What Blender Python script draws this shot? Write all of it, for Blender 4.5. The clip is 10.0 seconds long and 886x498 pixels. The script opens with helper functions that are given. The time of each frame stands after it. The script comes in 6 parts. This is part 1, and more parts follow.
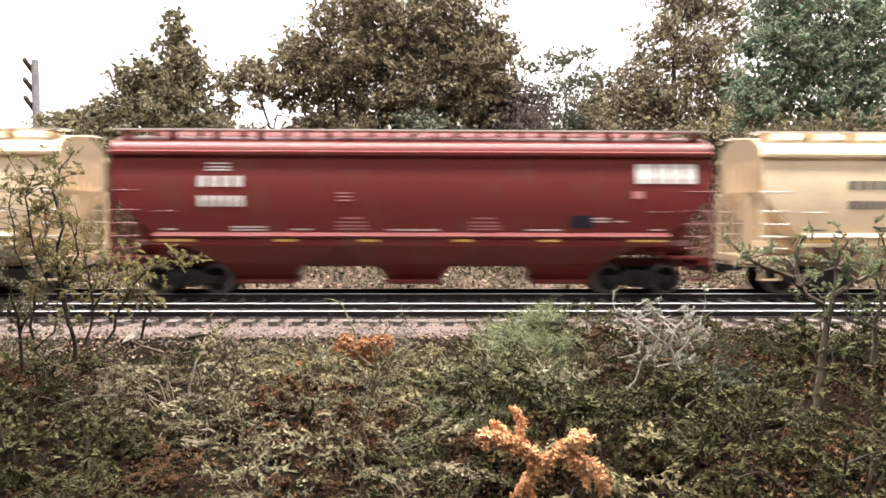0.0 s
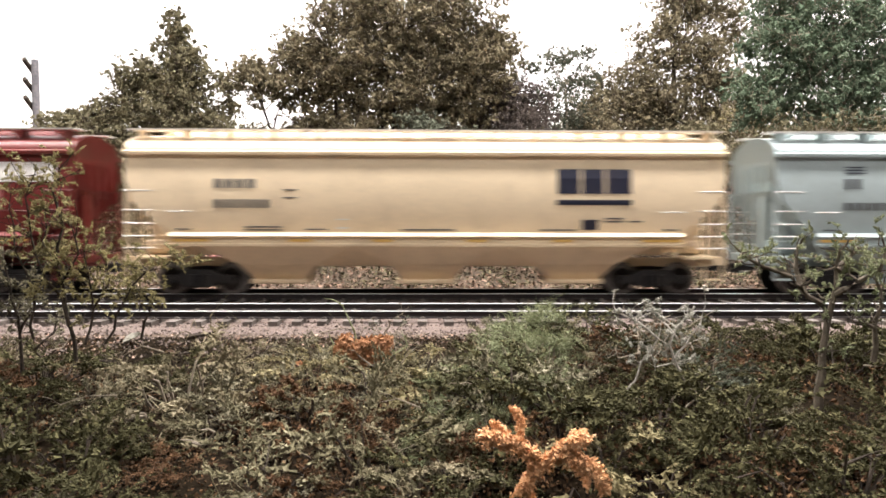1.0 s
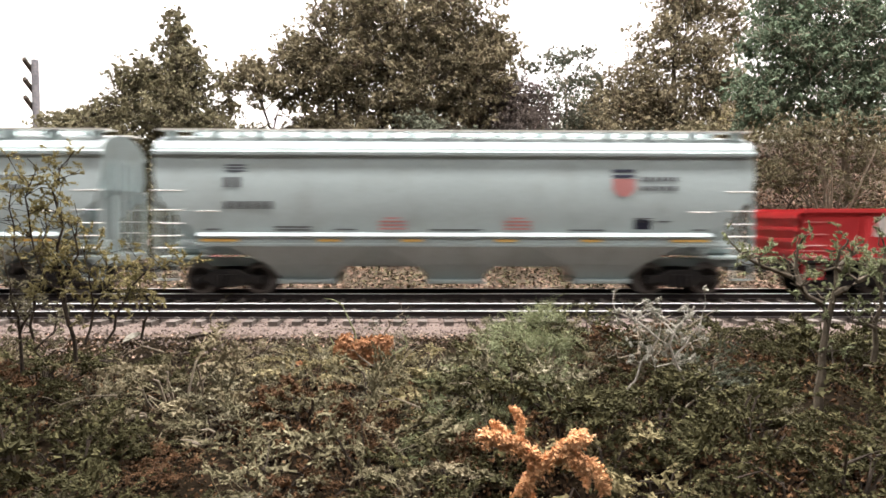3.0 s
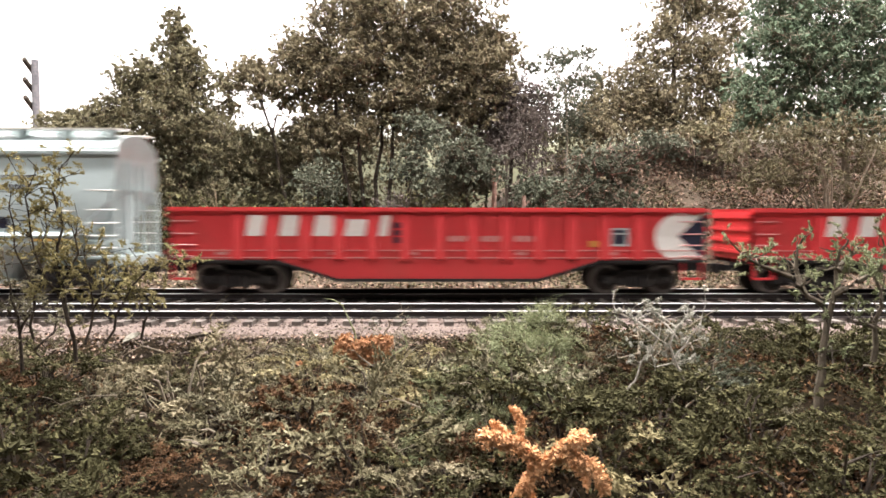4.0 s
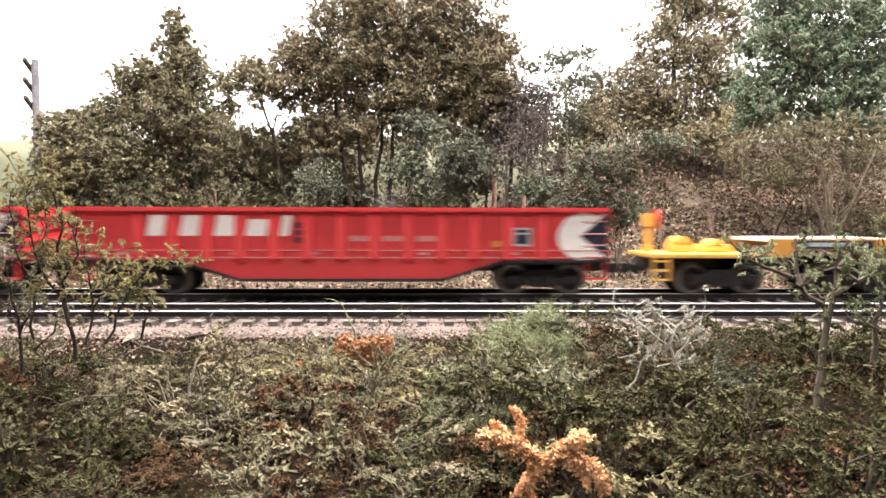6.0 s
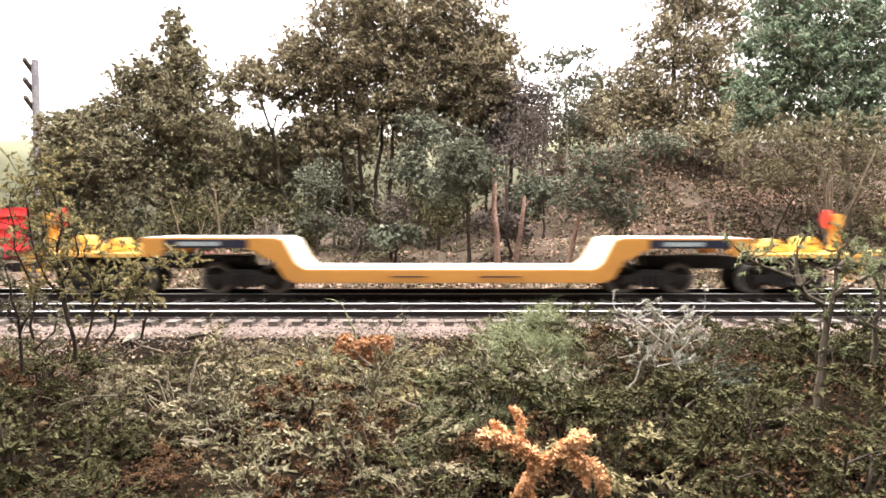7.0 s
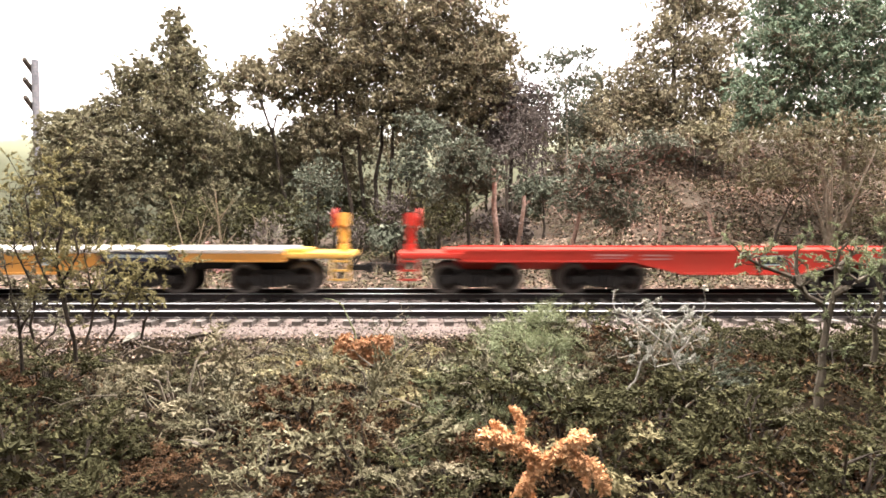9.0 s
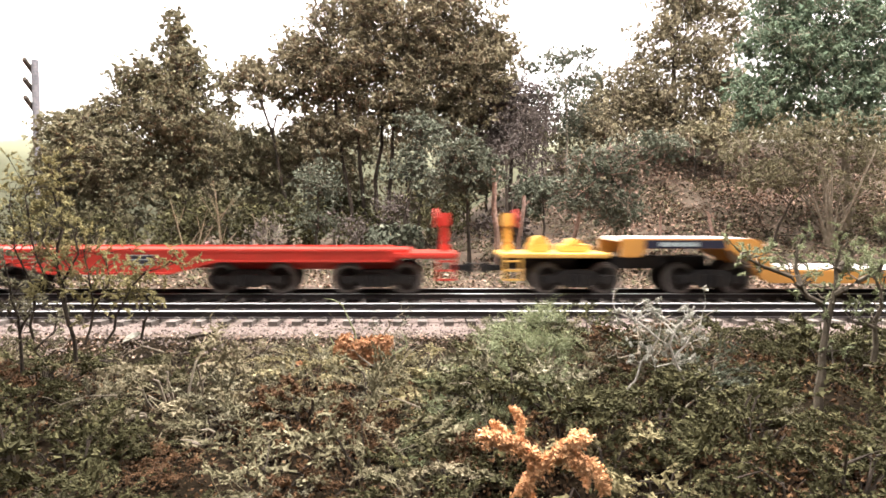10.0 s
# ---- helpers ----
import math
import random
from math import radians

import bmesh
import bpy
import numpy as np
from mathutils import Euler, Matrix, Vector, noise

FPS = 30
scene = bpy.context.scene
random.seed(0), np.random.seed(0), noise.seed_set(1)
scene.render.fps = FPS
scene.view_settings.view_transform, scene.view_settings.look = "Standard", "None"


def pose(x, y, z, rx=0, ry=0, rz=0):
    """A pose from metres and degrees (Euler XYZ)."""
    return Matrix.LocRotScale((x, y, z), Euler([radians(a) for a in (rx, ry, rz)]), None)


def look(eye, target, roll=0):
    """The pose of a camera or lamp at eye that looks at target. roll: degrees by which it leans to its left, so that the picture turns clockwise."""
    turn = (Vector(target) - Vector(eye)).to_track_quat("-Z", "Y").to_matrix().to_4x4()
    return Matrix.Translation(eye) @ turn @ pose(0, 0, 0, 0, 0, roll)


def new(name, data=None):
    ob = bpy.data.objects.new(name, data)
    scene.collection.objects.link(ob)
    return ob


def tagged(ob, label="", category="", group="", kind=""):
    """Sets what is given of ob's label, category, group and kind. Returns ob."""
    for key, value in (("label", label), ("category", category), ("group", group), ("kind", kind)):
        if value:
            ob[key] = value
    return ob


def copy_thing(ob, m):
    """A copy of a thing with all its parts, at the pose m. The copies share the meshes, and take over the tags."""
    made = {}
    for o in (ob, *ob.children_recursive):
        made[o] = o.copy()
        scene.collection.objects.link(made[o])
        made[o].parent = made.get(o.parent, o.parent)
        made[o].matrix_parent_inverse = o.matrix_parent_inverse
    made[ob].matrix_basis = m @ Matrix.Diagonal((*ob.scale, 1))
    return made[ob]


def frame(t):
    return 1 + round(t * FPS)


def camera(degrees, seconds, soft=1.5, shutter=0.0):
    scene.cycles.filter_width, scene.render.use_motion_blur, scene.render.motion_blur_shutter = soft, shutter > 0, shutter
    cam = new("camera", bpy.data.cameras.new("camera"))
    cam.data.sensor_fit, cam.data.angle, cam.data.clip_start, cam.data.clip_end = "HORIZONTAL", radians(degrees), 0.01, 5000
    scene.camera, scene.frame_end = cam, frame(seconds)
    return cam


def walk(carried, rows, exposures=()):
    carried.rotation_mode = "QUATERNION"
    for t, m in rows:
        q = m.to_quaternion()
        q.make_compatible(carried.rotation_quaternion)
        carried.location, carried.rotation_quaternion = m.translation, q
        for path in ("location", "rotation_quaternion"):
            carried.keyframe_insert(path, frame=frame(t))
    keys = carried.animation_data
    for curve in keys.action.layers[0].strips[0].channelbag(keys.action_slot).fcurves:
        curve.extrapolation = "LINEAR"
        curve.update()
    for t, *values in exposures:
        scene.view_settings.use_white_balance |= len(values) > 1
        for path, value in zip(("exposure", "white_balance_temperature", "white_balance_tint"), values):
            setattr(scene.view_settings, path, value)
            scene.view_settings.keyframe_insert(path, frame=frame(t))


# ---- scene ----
# All builders below work in millimetres (an H0 model railway, 1:87); S turns them into metres.
S = 0.001
EYE = (-5.3, -253.5, 27.3)
YAW, PITCH = 1.2, -2.72

cam = camera(64.6, 10.0, soft=1.65, shutter=0.45)
aim = (EYE[0] + 100 * math.sin(radians(YAW)), EYE[1] + 100 * math.cos(radians(YAW)), EYE[2] + 100 * math.tan(radians(PITCH)))
EYE_POSE = look([c * S for c in EYE], [c * S for c in aim], 0.13)
walk(cam, [(0, EYE_POSE), (10, EYE_POSE)],
     exposures=[(0, -0.2), (0.6, -0.28), (1.1, -0.56), (1.7, -0.66), (2.7, -0.56), (3.9, -0.22), (4.6, 0.0), (7.0, 0.05), (10, 0.05)])

# ---- world and lights: a layout room with two strip lights over the scenery ----
world = bpy.data.worlds.new("room_air")
world.use_nodes = True
world.node_tree.nodes["Background"].inputs["Color"].default_value = (1.0, 0.96, 0.9, 1)
world.node_tree.nodes["Background"].inputs["Strength"].default_value = 0.11
scene.world = world


def strip_light(x, y, z, w, d, watts, target):
    data = bpy.data.lights.new("strip_light", "AREA")
    data.shape, data.size, data.size_y, data.energy = "RECTANGLE", w * S, d * S, watts
    data.color = (1.0, 0.945, 0.93)
    ob = new("strip_light", data)
    ob.matrix_world = look((x * S, y * S, z * S), [c * S for c in target])
    return ob


strip_light(40, 120, 640, 1500, 90, 19.0, (40, 90, 0))
strip_light(60, -80, 640, 1500, 90, 25.0, (60, -30, 0))
strip_light(0, -480, 560, 1300, 120, 7.5, (0, 0, 0))


# ---- materials ----
def material(name, tones, rough=0.7, metal=0.0, grain=400.0, patch=60.0, island=0.0, per_object=0.0, bump=0.2, spec=0.3, wear=None, coat=0.0):
    """tones: colours mixed by fine grain and broad patches; island / per_object: how far each piece differs."""
    m = bpy.data.materials.new(name)
    m.use_nodes = True
    nt = m.node_tree
    n, l = nt.nodes, nt.links
    bsdf = n["Principled BSDF"]
    tc = n.new("ShaderNodeTexCoord")
    fine, broad = n.new("ShaderNodeTexNoise"), n.new("ShaderNodeTexNoise")
    fine.inputs["Scale"].default_value, broad.inputs["Scale"].default_value = grain, patch
    fine.inputs["Detail"].default_value, broad.inputs["Detail"].default_value = 4, 3
    l.new(tc.outputs["Object"], fine.inputs["Vector"])
    l.new(tc.outputs["Object"], broad.inputs["Vector"])
    mix = n.new("ShaderNodeMath")
    mix.operation = "MULTIPLY_ADD"
    l.new(fine.outputs["Fac"], mix.inputs[0])
    mix.inputs[1].default_value = 0.5
    half = n.new("ShaderNodeMath")
    half.operation = "MULTIPLY"
    half.inputs[1].default_value = 0.5
    l.new(broad.outputs["Fac"], half.inputs[0])
    l.new(half.outputs[0], mix.inputs[2])
    fac = mix.outputs[0]
    for amount, source in ((island, ("ShaderNodeNewGeometry", "Random Per Island")), (per_object, ("ShaderNodeObjectInfo", "Random"))):
        if amount:
            src = n.new(source[0])
            shift = n.new("ShaderNodeMath")
            shift.operation = "MULTIPLY_ADD"
            l.new(src.outputs[source[1]], shift.inputs[0])
            shift.inputs[1].default_value = amount
            l.new(fac, shift.inputs[2])
            centre = n.new("ShaderNodeMath")
            centre.operation = "SUBTRACT"
            l.new(shift.outputs[0], centre.inputs[0])
            centre.inputs[1].default_value = amount / 2
            fac = centre.outputs[0]
    ramp = n.new("ShaderNodeValToRGB")
    l.new(fac, ramp.inputs["Fac"])
    els = ramp.color_ramp.elements
    while len(els) < len(tones):
        els.new(0.5)
    wide = 0.36 if island or per_object else 0.2
    for i, tone in enumerate(tones):
        els[i].position = 0.5 - wide + 2 * wide * (i / max(1, len(tones) - 1))
        els[i].color = (*tone, 1)
    colour = ramp.outputs["Color"]
    if wear:
        spots = n.new("ShaderNodeTexNoise")
        spots.inputs["Scale"].default_value, spots.inputs["Detail"].default_value = wear[1], 6
        l.new(tc.outputs["Object"], spots.inputs["Vector"])
        cut = n.new("ShaderNodeMapRange")
        cut.inputs["From Min"].default_value, cut.inputs["From Max"].default_value = 0.5, 0.75
        cut.inputs["To Max"].default_value = wear[2]
        l.new(spots.outputs["Fac"], cut.inputs["Value"])
        blend = n.new("ShaderNodeMix")
        blend.data_type = "RGBA"
        l.new(cut.outputs["Result"], blend.inputs["Factor"])
        l.new(colour, blend.inputs[6])
        blend.inputs[7].default_value = (*wear[0], 1)
        colour = blend.outputs[2]
    l.new(colour, bsdf.inputs["Base Color"])
    bsdf.inputs["Roughness"].default_value, bsdf.inputs["Metallic"].default_value = rough, metal
    bsdf.inputs["Specular IOR Level"].default_value = spec
    bsdf.inputs["Coat Weight"].default_value = coat
    if bump:
        bp = n.new("ShaderNodeBump")
        bp.inputs["Strength"].default_value, bp.inputs["Distance"].default_value = bump, 0.0003
        l.new(fine.outputs["Fac"], bp.inputs["Height"])
        l.new(bp.outputs["Normal"], bsdf.inputs["Normal"])
    return m


def paint(name, rgb, rough=0.42, dirt=(0.12, 0.08, 0.05), amount=0.35):
    r, g, b = rgb
    return material(name, [(r * 0.88, g * 0.88, b * 0.88), rgb, (min(1, r * 1.06), min(1, g * 1.06), min(1, b * 1.06))], rough=rough,
                    grain=900, patch=25, bump=0.05, spec=0.5, wear=(dirt, 90, amount))


M_MAROON = paint("maroon_paint", (0.165, 0.024, 0.021))
M_CREAM = paint("cream_paint", (0.84, 0.68, 0.465), amount=0.18)
M_GREY = paint("grey_green_paint", (0.42, 0.495, 0.495), amount=0.2)
M_RED = paint("red_paint", (0.55, 0.04, 0.045), amount=0.2)
M_ORANGE = paint("orange_red_paint", (0.52, 0.046, 0.03), amount=0.15)
M_YELLOW = paint("golden_yellow_paint", (0.55, 0.265, 0.06), amount=0.15)
M_LEMON = paint("bright_yellow_paint", (0.72, 0.42, 0.1), amount=0.1)
# Worn paint whitened to carry the overhead light on upward faces.
M_DECK = paint("lit_white_worn_deck", (0.72, 0.68, 0.62), rough=0.35, amount=0.2)
M_BLACK = material("black_plastic", [(0.008, 0.008, 0.009), (0.016, 0.015, 0.015), (0.03, 0.026, 0.022)], rough=0.6, bump=0.1)
M_NAVY = paint("dark_blue_black_paint", (0.018, 0.02, 0.04), amount=0.1)
M_INK = paint("faded_black_lettering", (0.085, 0.088, 0.095), amount=0.1)
M_WHITE = paint("white_lettering", (0.8, 0.78, 0.74), amount=0.1)
M_STRIPE = paint("yellow_reflector", (0.78, 0.5, 0.15), amount=0.05)
M_PINK = paint("faded_red_emblem", (0.55, 0.24, 0.23), amount=0.1)
M_STEEL = material("bright_wheel_steel", [(0.16, 0.15, 0.145), (0.26, 0.25, 0.24)], rough=0.5, metal=1.0, bump=0.05)
M_WHEEL = material("blackened_wheel", [(0.012, 0.011, 0.011), (0.04, 0.034, 0.03)], rough=0.5, bump=0.1)
M_RAILTOP = material("polished_rail_head", [(0.86, 0.855, 0.85), (0.92, 0.915, 0.91)], rough=0.6, metal=1.0, bump=0.02)
M_RAIL = material("weathered_rail_side", [(0.012, 0.01, 0.012), (0.035, 0.026, 0.022)], rough=0.65, bump=0.2)
M_TIE = material("weathered_tie", [(0.07, 0.06, 0.052), (0.13, 0.113, 0.1), (0.21, 0.187, 0.168)], rough=0.9, per_object=0.5, grain=1500, patch=200, spec=0.1)
M_BALLAST = material("pinkish_grey_ballast", [(0.06, 0.045, 0.037), (0.17, 0.13, 0.112), (0.29, 0.232, 0.2)], rough=0.95, island=0.9, grain=1800, patch=120, bump=0.5)
# Brown soil and leaves taken near black: shade between the bushes, put into colour.
M_SOIL = material("shade_dark_brown_soil", [(0.006, 0.005, 0.0035), (0.014, 0.010, 0.006), (0.03, 0.021, 0.012)], rough=1, grain=900, patch=60, bump=0.8, spec=0.03)
M_SHADE_LITTER = material("shade_dark_leaves", [(0.01, 0.007, 0.0045), (0.026, 0.017, 0.01), (0.06, 0.037, 0.021)], rough=1, island=0.8, grain=600, patch=30, spec=0.05)
M_LITTER = material("dry_leaf_litter", [(0.04, 0.032, 0.019), (0.1, 0.076, 0.048), (0.23, 0.142, 0.1), (0.47, 0.33, 0.25)], rough=0.9, island=0.7, grain=600, patch=30)
M_MOSS = material("olive_moss_litter", [(0.045, 0.045, 0.022), (0.095, 0.09, 0.045), (0.18, 0.155, 0.085)], rough=0.95, island=0.8, grain=600, patch=30)
M_HILL = material("hillside_earth", [(0.035, 0.027, 0.018), (0.085, 0.062, 0.043), (0.16, 0.115, 0.085)], rough=1, grain=700, patch=40, bump=0.8)
M_BARK = material("dark_bark", [(0.018, 0.013, 0.01), (0.045, 0.034, 0.025), (0.09, 0.068, 0.05)], rough=0.95, grain=900, patch=100, bump=0.6)
M_PALEBARK = material("pale_twig_bark", [(0.1, 0.085, 0.06), (0.24, 0.2, 0.15), (0.4, 0.34, 0.27)], rough=0.9, grain=700, patch=80, bump=0.4)
M_WHITEBARK = material("bleached_twig_bark", [(0.2, 0.18, 0.15), (0.42, 0.39, 0.34), (0.66, 0.62, 0.56)], rough=0.9, grain=700, patch=80, bump=0.4)
M_STEM = material("grey_brown_stem_bark", [(0.06, 0.048, 0.036), (0.12, 0.098, 0.072), (0.22, 0.185, 0.14)], rough=0.9, grain=700, patch=80, bump=0.5)
M_GREYWOOD = material("silvery_grey_wood", [(0.09, 0.09, 0.1), (0.19, 0.18, 0.19), (0.3, 0.28, 0.27)], rough=0.9, grain=700, patch=60, bump=0.4)
M_TAN = material("tan_dry_stem", [(0.1, 0.075, 0.045), (0.2, 0.155, 0.1), (0.32, 0.25, 0.17)], rough=0.9, grain=700, patch=60, bump=0.3)
M_REDBARK = material("reddish_broken_bark", [(0.11, 0.068, 0.052), (0.24, 0.15, 0.115), (0.48, 0.34, 0.28)], rough=0.9, grain=700, patch=90, bump=0.4)


def foliage(name, dark, mid, light):
    def blend(a, b, k):
        return tuple(p + (q - p) * k for p, q in zip(a, b))
    return material(name, [blend(dark, mid, 0.35), blend(dark, mid, 0.85), mid, blend(mid, light, 0.5), light], rough=0.92, island=0.26, grain=1300, patch=90, bump=0.9, spec=0.12)


F_OLIVE = foliage("olive_foliage", (0.032, 0.03, 0.017), (0.138, 0.123, 0.072), (0.34, 0.308, 0.2))
F_BROWN = foliage("brown_olive_foliage", (0.042, 0.036, 0.022), (0.168, 0.142, 0.087), (0.4, 0.35, 0.24))
F_GREEN = foliage("deep_green_foliage", (0.024, 0.04, 0.024), (0.115, 0.155, 0.1), (0.37, 0.42, 0.3))
F_GREYGREEN = foliage("grey_green_foliage", (0.02, 0.024, 0.016), (0.084, 0.092, 0.064), (0.27, 0.275, 0.21))
F_MAUVE = foliage("mauve_grey_twig_foliage", (0.035, 0.028, 0.026), (0.11, 0.09, 0.08), (0.22, 0.19, 0.17))
F_LIME = foliage("pale_fibre_green", (0.07, 0.078, 0.036), (0.21, 0.23, 0.125), (0.4, 0.42, 0.27))
F_DUSTY = foliage("dusty_olive_bush", (0.032, 0.03, 0.019), (0.155, 0.14, 0.09), (0.5, 0.455, 0.33))
F_YELLOW = foliage("yellowish_bush", (0.045, 0.038, 0.02), (0.19, 0.162, 0.085), (0.46, 0.41, 0.24))
# Green moss darkened beyond its own tone to carry shade in the colour.
F_MOSS = foliage("shade_dark_green_moss", (0.009, 0.009, 0.004), (0.044, 0.041, 0.018), (0.2, 0.185, 0.09))
F_RUST = foliage("rusty_brown_moss", (0.016, 0.009, 0.005), (0.085, 0.047, 0.024), (0.28, 0.16, 0.08))
F_PINK = foliage("faded_pink_flowers", (0.2, 0.08, 0.08), (0.42, 0.2, 0.19), (0.7, 0.42, 0.4))
F_RUST_PALE = foliage("faded_orange_moss", (0.1, 0.05, 0.025), (0.34, 0.17, 0.085), (0.62, 0.38, 0.22))
F_SPRIG = foliage("yellow_green_sprigs", (0.06, 0.05, 0.022), (0.26, 0.225, 0.105), (0.6, 0.54, 0.3))
F_LICHEN = foliage("pale_lichen_crust", (0.14, 0.13, 0.1), (0.32, 0.31, 0.26), (0.6, 0.58, 0.5))
F_ORANGE = foliage("bright_orange_moss", (0.26, 0.11, 0.045), (0.64, 0.35, 0.17), (0.9, 0.64, 0.42))


# ---- mesh helpers ----
class Shape:
    """Collects solids in millimetres."""

    def __init__(self):
        self.v, self.f = [], []

    def add(self, verts, faces):
        k = len(self.v)
        self.v += [tuple(p) for p in verts]
        self.f += [tuple(i + k for i in f) for f in faces]
        return self

    def box(self, x0, x1, y0, y1, z0, z1):
        return self.add([(x, y, z) for x in (x0, x1) for y in (y0, y1) for z in (z0, z1)],
                        [(0, 1, 3, 2), (4, 6, 7, 5), (0, 4, 5, 1), (2, 3, 7, 6), (0, 2, 6, 4), (1, 5, 7, 3)])

    def prism(self, outline, lo, hi, axis="y"):
        """outline: 2D points (x, z) for axis y, (y, z) for axis x, (x, y) for axis z."""
        n = len(outline)
        place = {"y": lambda a, b, c: (a, c, b), "x": lambda a, b, c: (c, a, b), "z": lambda a, b, c: (a, b, c)}[axis]
        verts = [place(a, b, c) for c in (lo, hi) for a, b in outline]
        return self.add(verts, [tuple(range(n)), tuple(range(2 * n - 1, n - 1, -1))] +
                        [(i, i + n, (i + 1) % n + n, (i + 1) % n) for i in range(n)])

    def rings(self, rings, cap=True):
        n = len(rings[0])
        faces = [(r * n + i, r * n + (i + 1) % n, (r + 1) * n + (i + 1) % n, (r + 1) * n + i) for r in range(len(rings) - 1) for i in range(n)]
        if cap:
            faces += [tuple(range(n - 1, -1, -1)), tuple(range((len(rings) - 1) * n, len(rings) * n))]
        return self.add([p for ring in rings for p in ring], faces)

    def tube(self, points, radii, n=6):
        rings = []
        for i, p in enumerate(points):
            a, b = Vector(points[max(0, i - 1)]), Vector(points[min(len(points) - 1, i + 1)])
            d = (b - a).normalized() if (b - a).length > 1e-9 else Vector((0, 0, 1))
            u = d.orthogonal().normalized()
            w = d.cross(u)
            rings.append([Vector(p) + radii[i] * (math.cos(2 * math.pi * k / n) * u + math.sin(2 * math.pi * k / n) * w) for k in range(n)])
        return self.rings(rings)

    def cyl(self, p, q, r, n=12):
        return self.tube([p, q], [r, r], n)

    def disc(self, profile, n=20, axis="y", at=(0, 0, 0)):
        """Turned solid: profile of (along, radius)."""
        rings = []
        for a, r in profile:
            ring = []
            for k in range(n):
                c, s = r * math.cos(2 * math.pi * k / n), r * math.sin(2 * math.pi * k / n)
                p = {"y": (c, a, -s), "x": (a, c, s), "z": (c, s, a)}[axis]
                ring.append((p[0] + at[0], p[1] + at[1], p[2] + at[2]))
            rings.append(ring)
        return self.rings(rings)

    def mesh(self, name, bevel=0.0, smooth=False):
        me = bpy.data.meshes.new(name)
        bm = bmesh.new()
        vs = [bm.verts.new((x * S, y * S, z * S)) for x, y, z in self.v]
        for f in self.f:
            try:
                bm.faces.new([vs[i] for i in f])
            except ValueError:
                pass
        bmesh.ops.recalc_face_normals(bm, faces=bm.faces)
        if bevel:
            edges = [e for e in bm.edges if len(e.link_faces) == 2 and e.calc_face_angle(0) > 0.5]
            bmesh.ops.bevel(bm, geom=edges, offset=bevel * S, segments=2, affect="EDGES", clamp_overlap=True)
        bm.to_mesh(me)
        bm.free()
        if smooth:
            me.shade_smooth()
            me.set_sharp_from_angle(angle=radians(40))
        return me


def part(name, shape, mat, parent=None, label="", bevel=0.0, smooth=False):
    me = shape if isinstance(shape, bpy.types.Mesh) else shape.mesh(name, bevel, smooth)
    if not me.materials:
        me.materials.append(mat)
    ob = new(name, me)
    if parent:
        ob.parent = parent
    return tagged(ob, label)


def crumbs(name, points, radii, rng):
    """One mesh of small solid foam crumbs with four uneven sides (numpy, mm)."""
    n = len(points)
    d = np.array([(1, 1, 1), (1, -1, -1), (-1, 1, -1), (-1, -1, 1)], float) / 1.732
    q = rng.normal(size=(n, 3, 3))
    q, _ = np.linalg.qr(q)
    v = points[:, None, :] + (np.einsum("kj,nij->nki", d, q) * rng.uniform(0.65, 1.35, (n, 4, 1))) * np.asarray(radii)[:, None, None]
    f = np.array([(0, 1, 2), (0, 3, 1), (0, 2, 3), (1, 3, 2)])[None] + np.arange(n)[:, None, None] * 4
    me = bpy.data.meshes.new(name)
    me.from_pydata((v.reshape(-1, 3) * S).tolist(), [], f.reshape(-1, 3).tolist())
    return me


def holder(name, label, category, x=0, y=0, z=0, group="", kind=""):
    ob = new(name)
    ob.empty_display_size = 0.005
    ob.matrix_basis = pose(x * S, y * S, z * S)
    return tagged(ob, label, category, group, kind)


def flakes(name, points, sizes, rng, flat=0.0, fold=0.35, slim=0.7):
    """One mesh of many small folded leaf flakes at the points (numpy, mm)."""
    n = len(points)
    q = rng.normal(size=(n, 4))
    q[:, 1:3] *= 1 - flat
    q /= np.linalg.norm(q, axis=1)[:, None]
    w, x, y, z = q.T
    ax = np.stack([1 - 2 * (y * y + z * z), 2 * (x * y + w * z), 2 * (x * z - w * y)], 1)
    ay = np.stack([2 * (x * y - w * z), 1 - 2 * (x * x + z * z), 2 * (y * z + w * x)], 1)
    az = np.cross(ax, ay)
    s = np.asarray(sizes)[:, None] * 0.5
    k = slim * rng.uniform(0.6, 1.3, (n, 1))
    up = fold * s * rng.uniform(0.4, 1.6, (n, 1))
    corners = np.stack([points - s * ax + up * az, points - k * s * ay + rng.normal(size=(n, 1)) * 0.25 * s * ax,
                        points + s * ax + up * az, points + k * s * ay + rng.normal(size=(n, 1)) * 0.25 * s * ax], 1).reshape(-1, 3) * S
    base = np.arange(n)[:, None] * 4
    tris = np.concatenate([base + [0, 1, 3], base + [1, 2, 3]], 1).reshape(-1)
    me = bpy.data.meshes.new(name)
    me.vertices.add(4 * n)
    me.vertices.foreach_set("co", corners.astype(np.float32).ravel())
    me.loops.add(6 * n)
    me.loops.foreach_set("vertex_index", tris.astype(np.int32))
    me.polygons.add(2 * n)
    me.polygons.foreach_set("loop_start", np.arange(0, 6 * n, 3, dtype=np.int32))
    me.polygons.foreach_set("loop_total", np.full(2 * n, 3, dtype=np.int32))
    me.update(calc_edges=True)
    return me


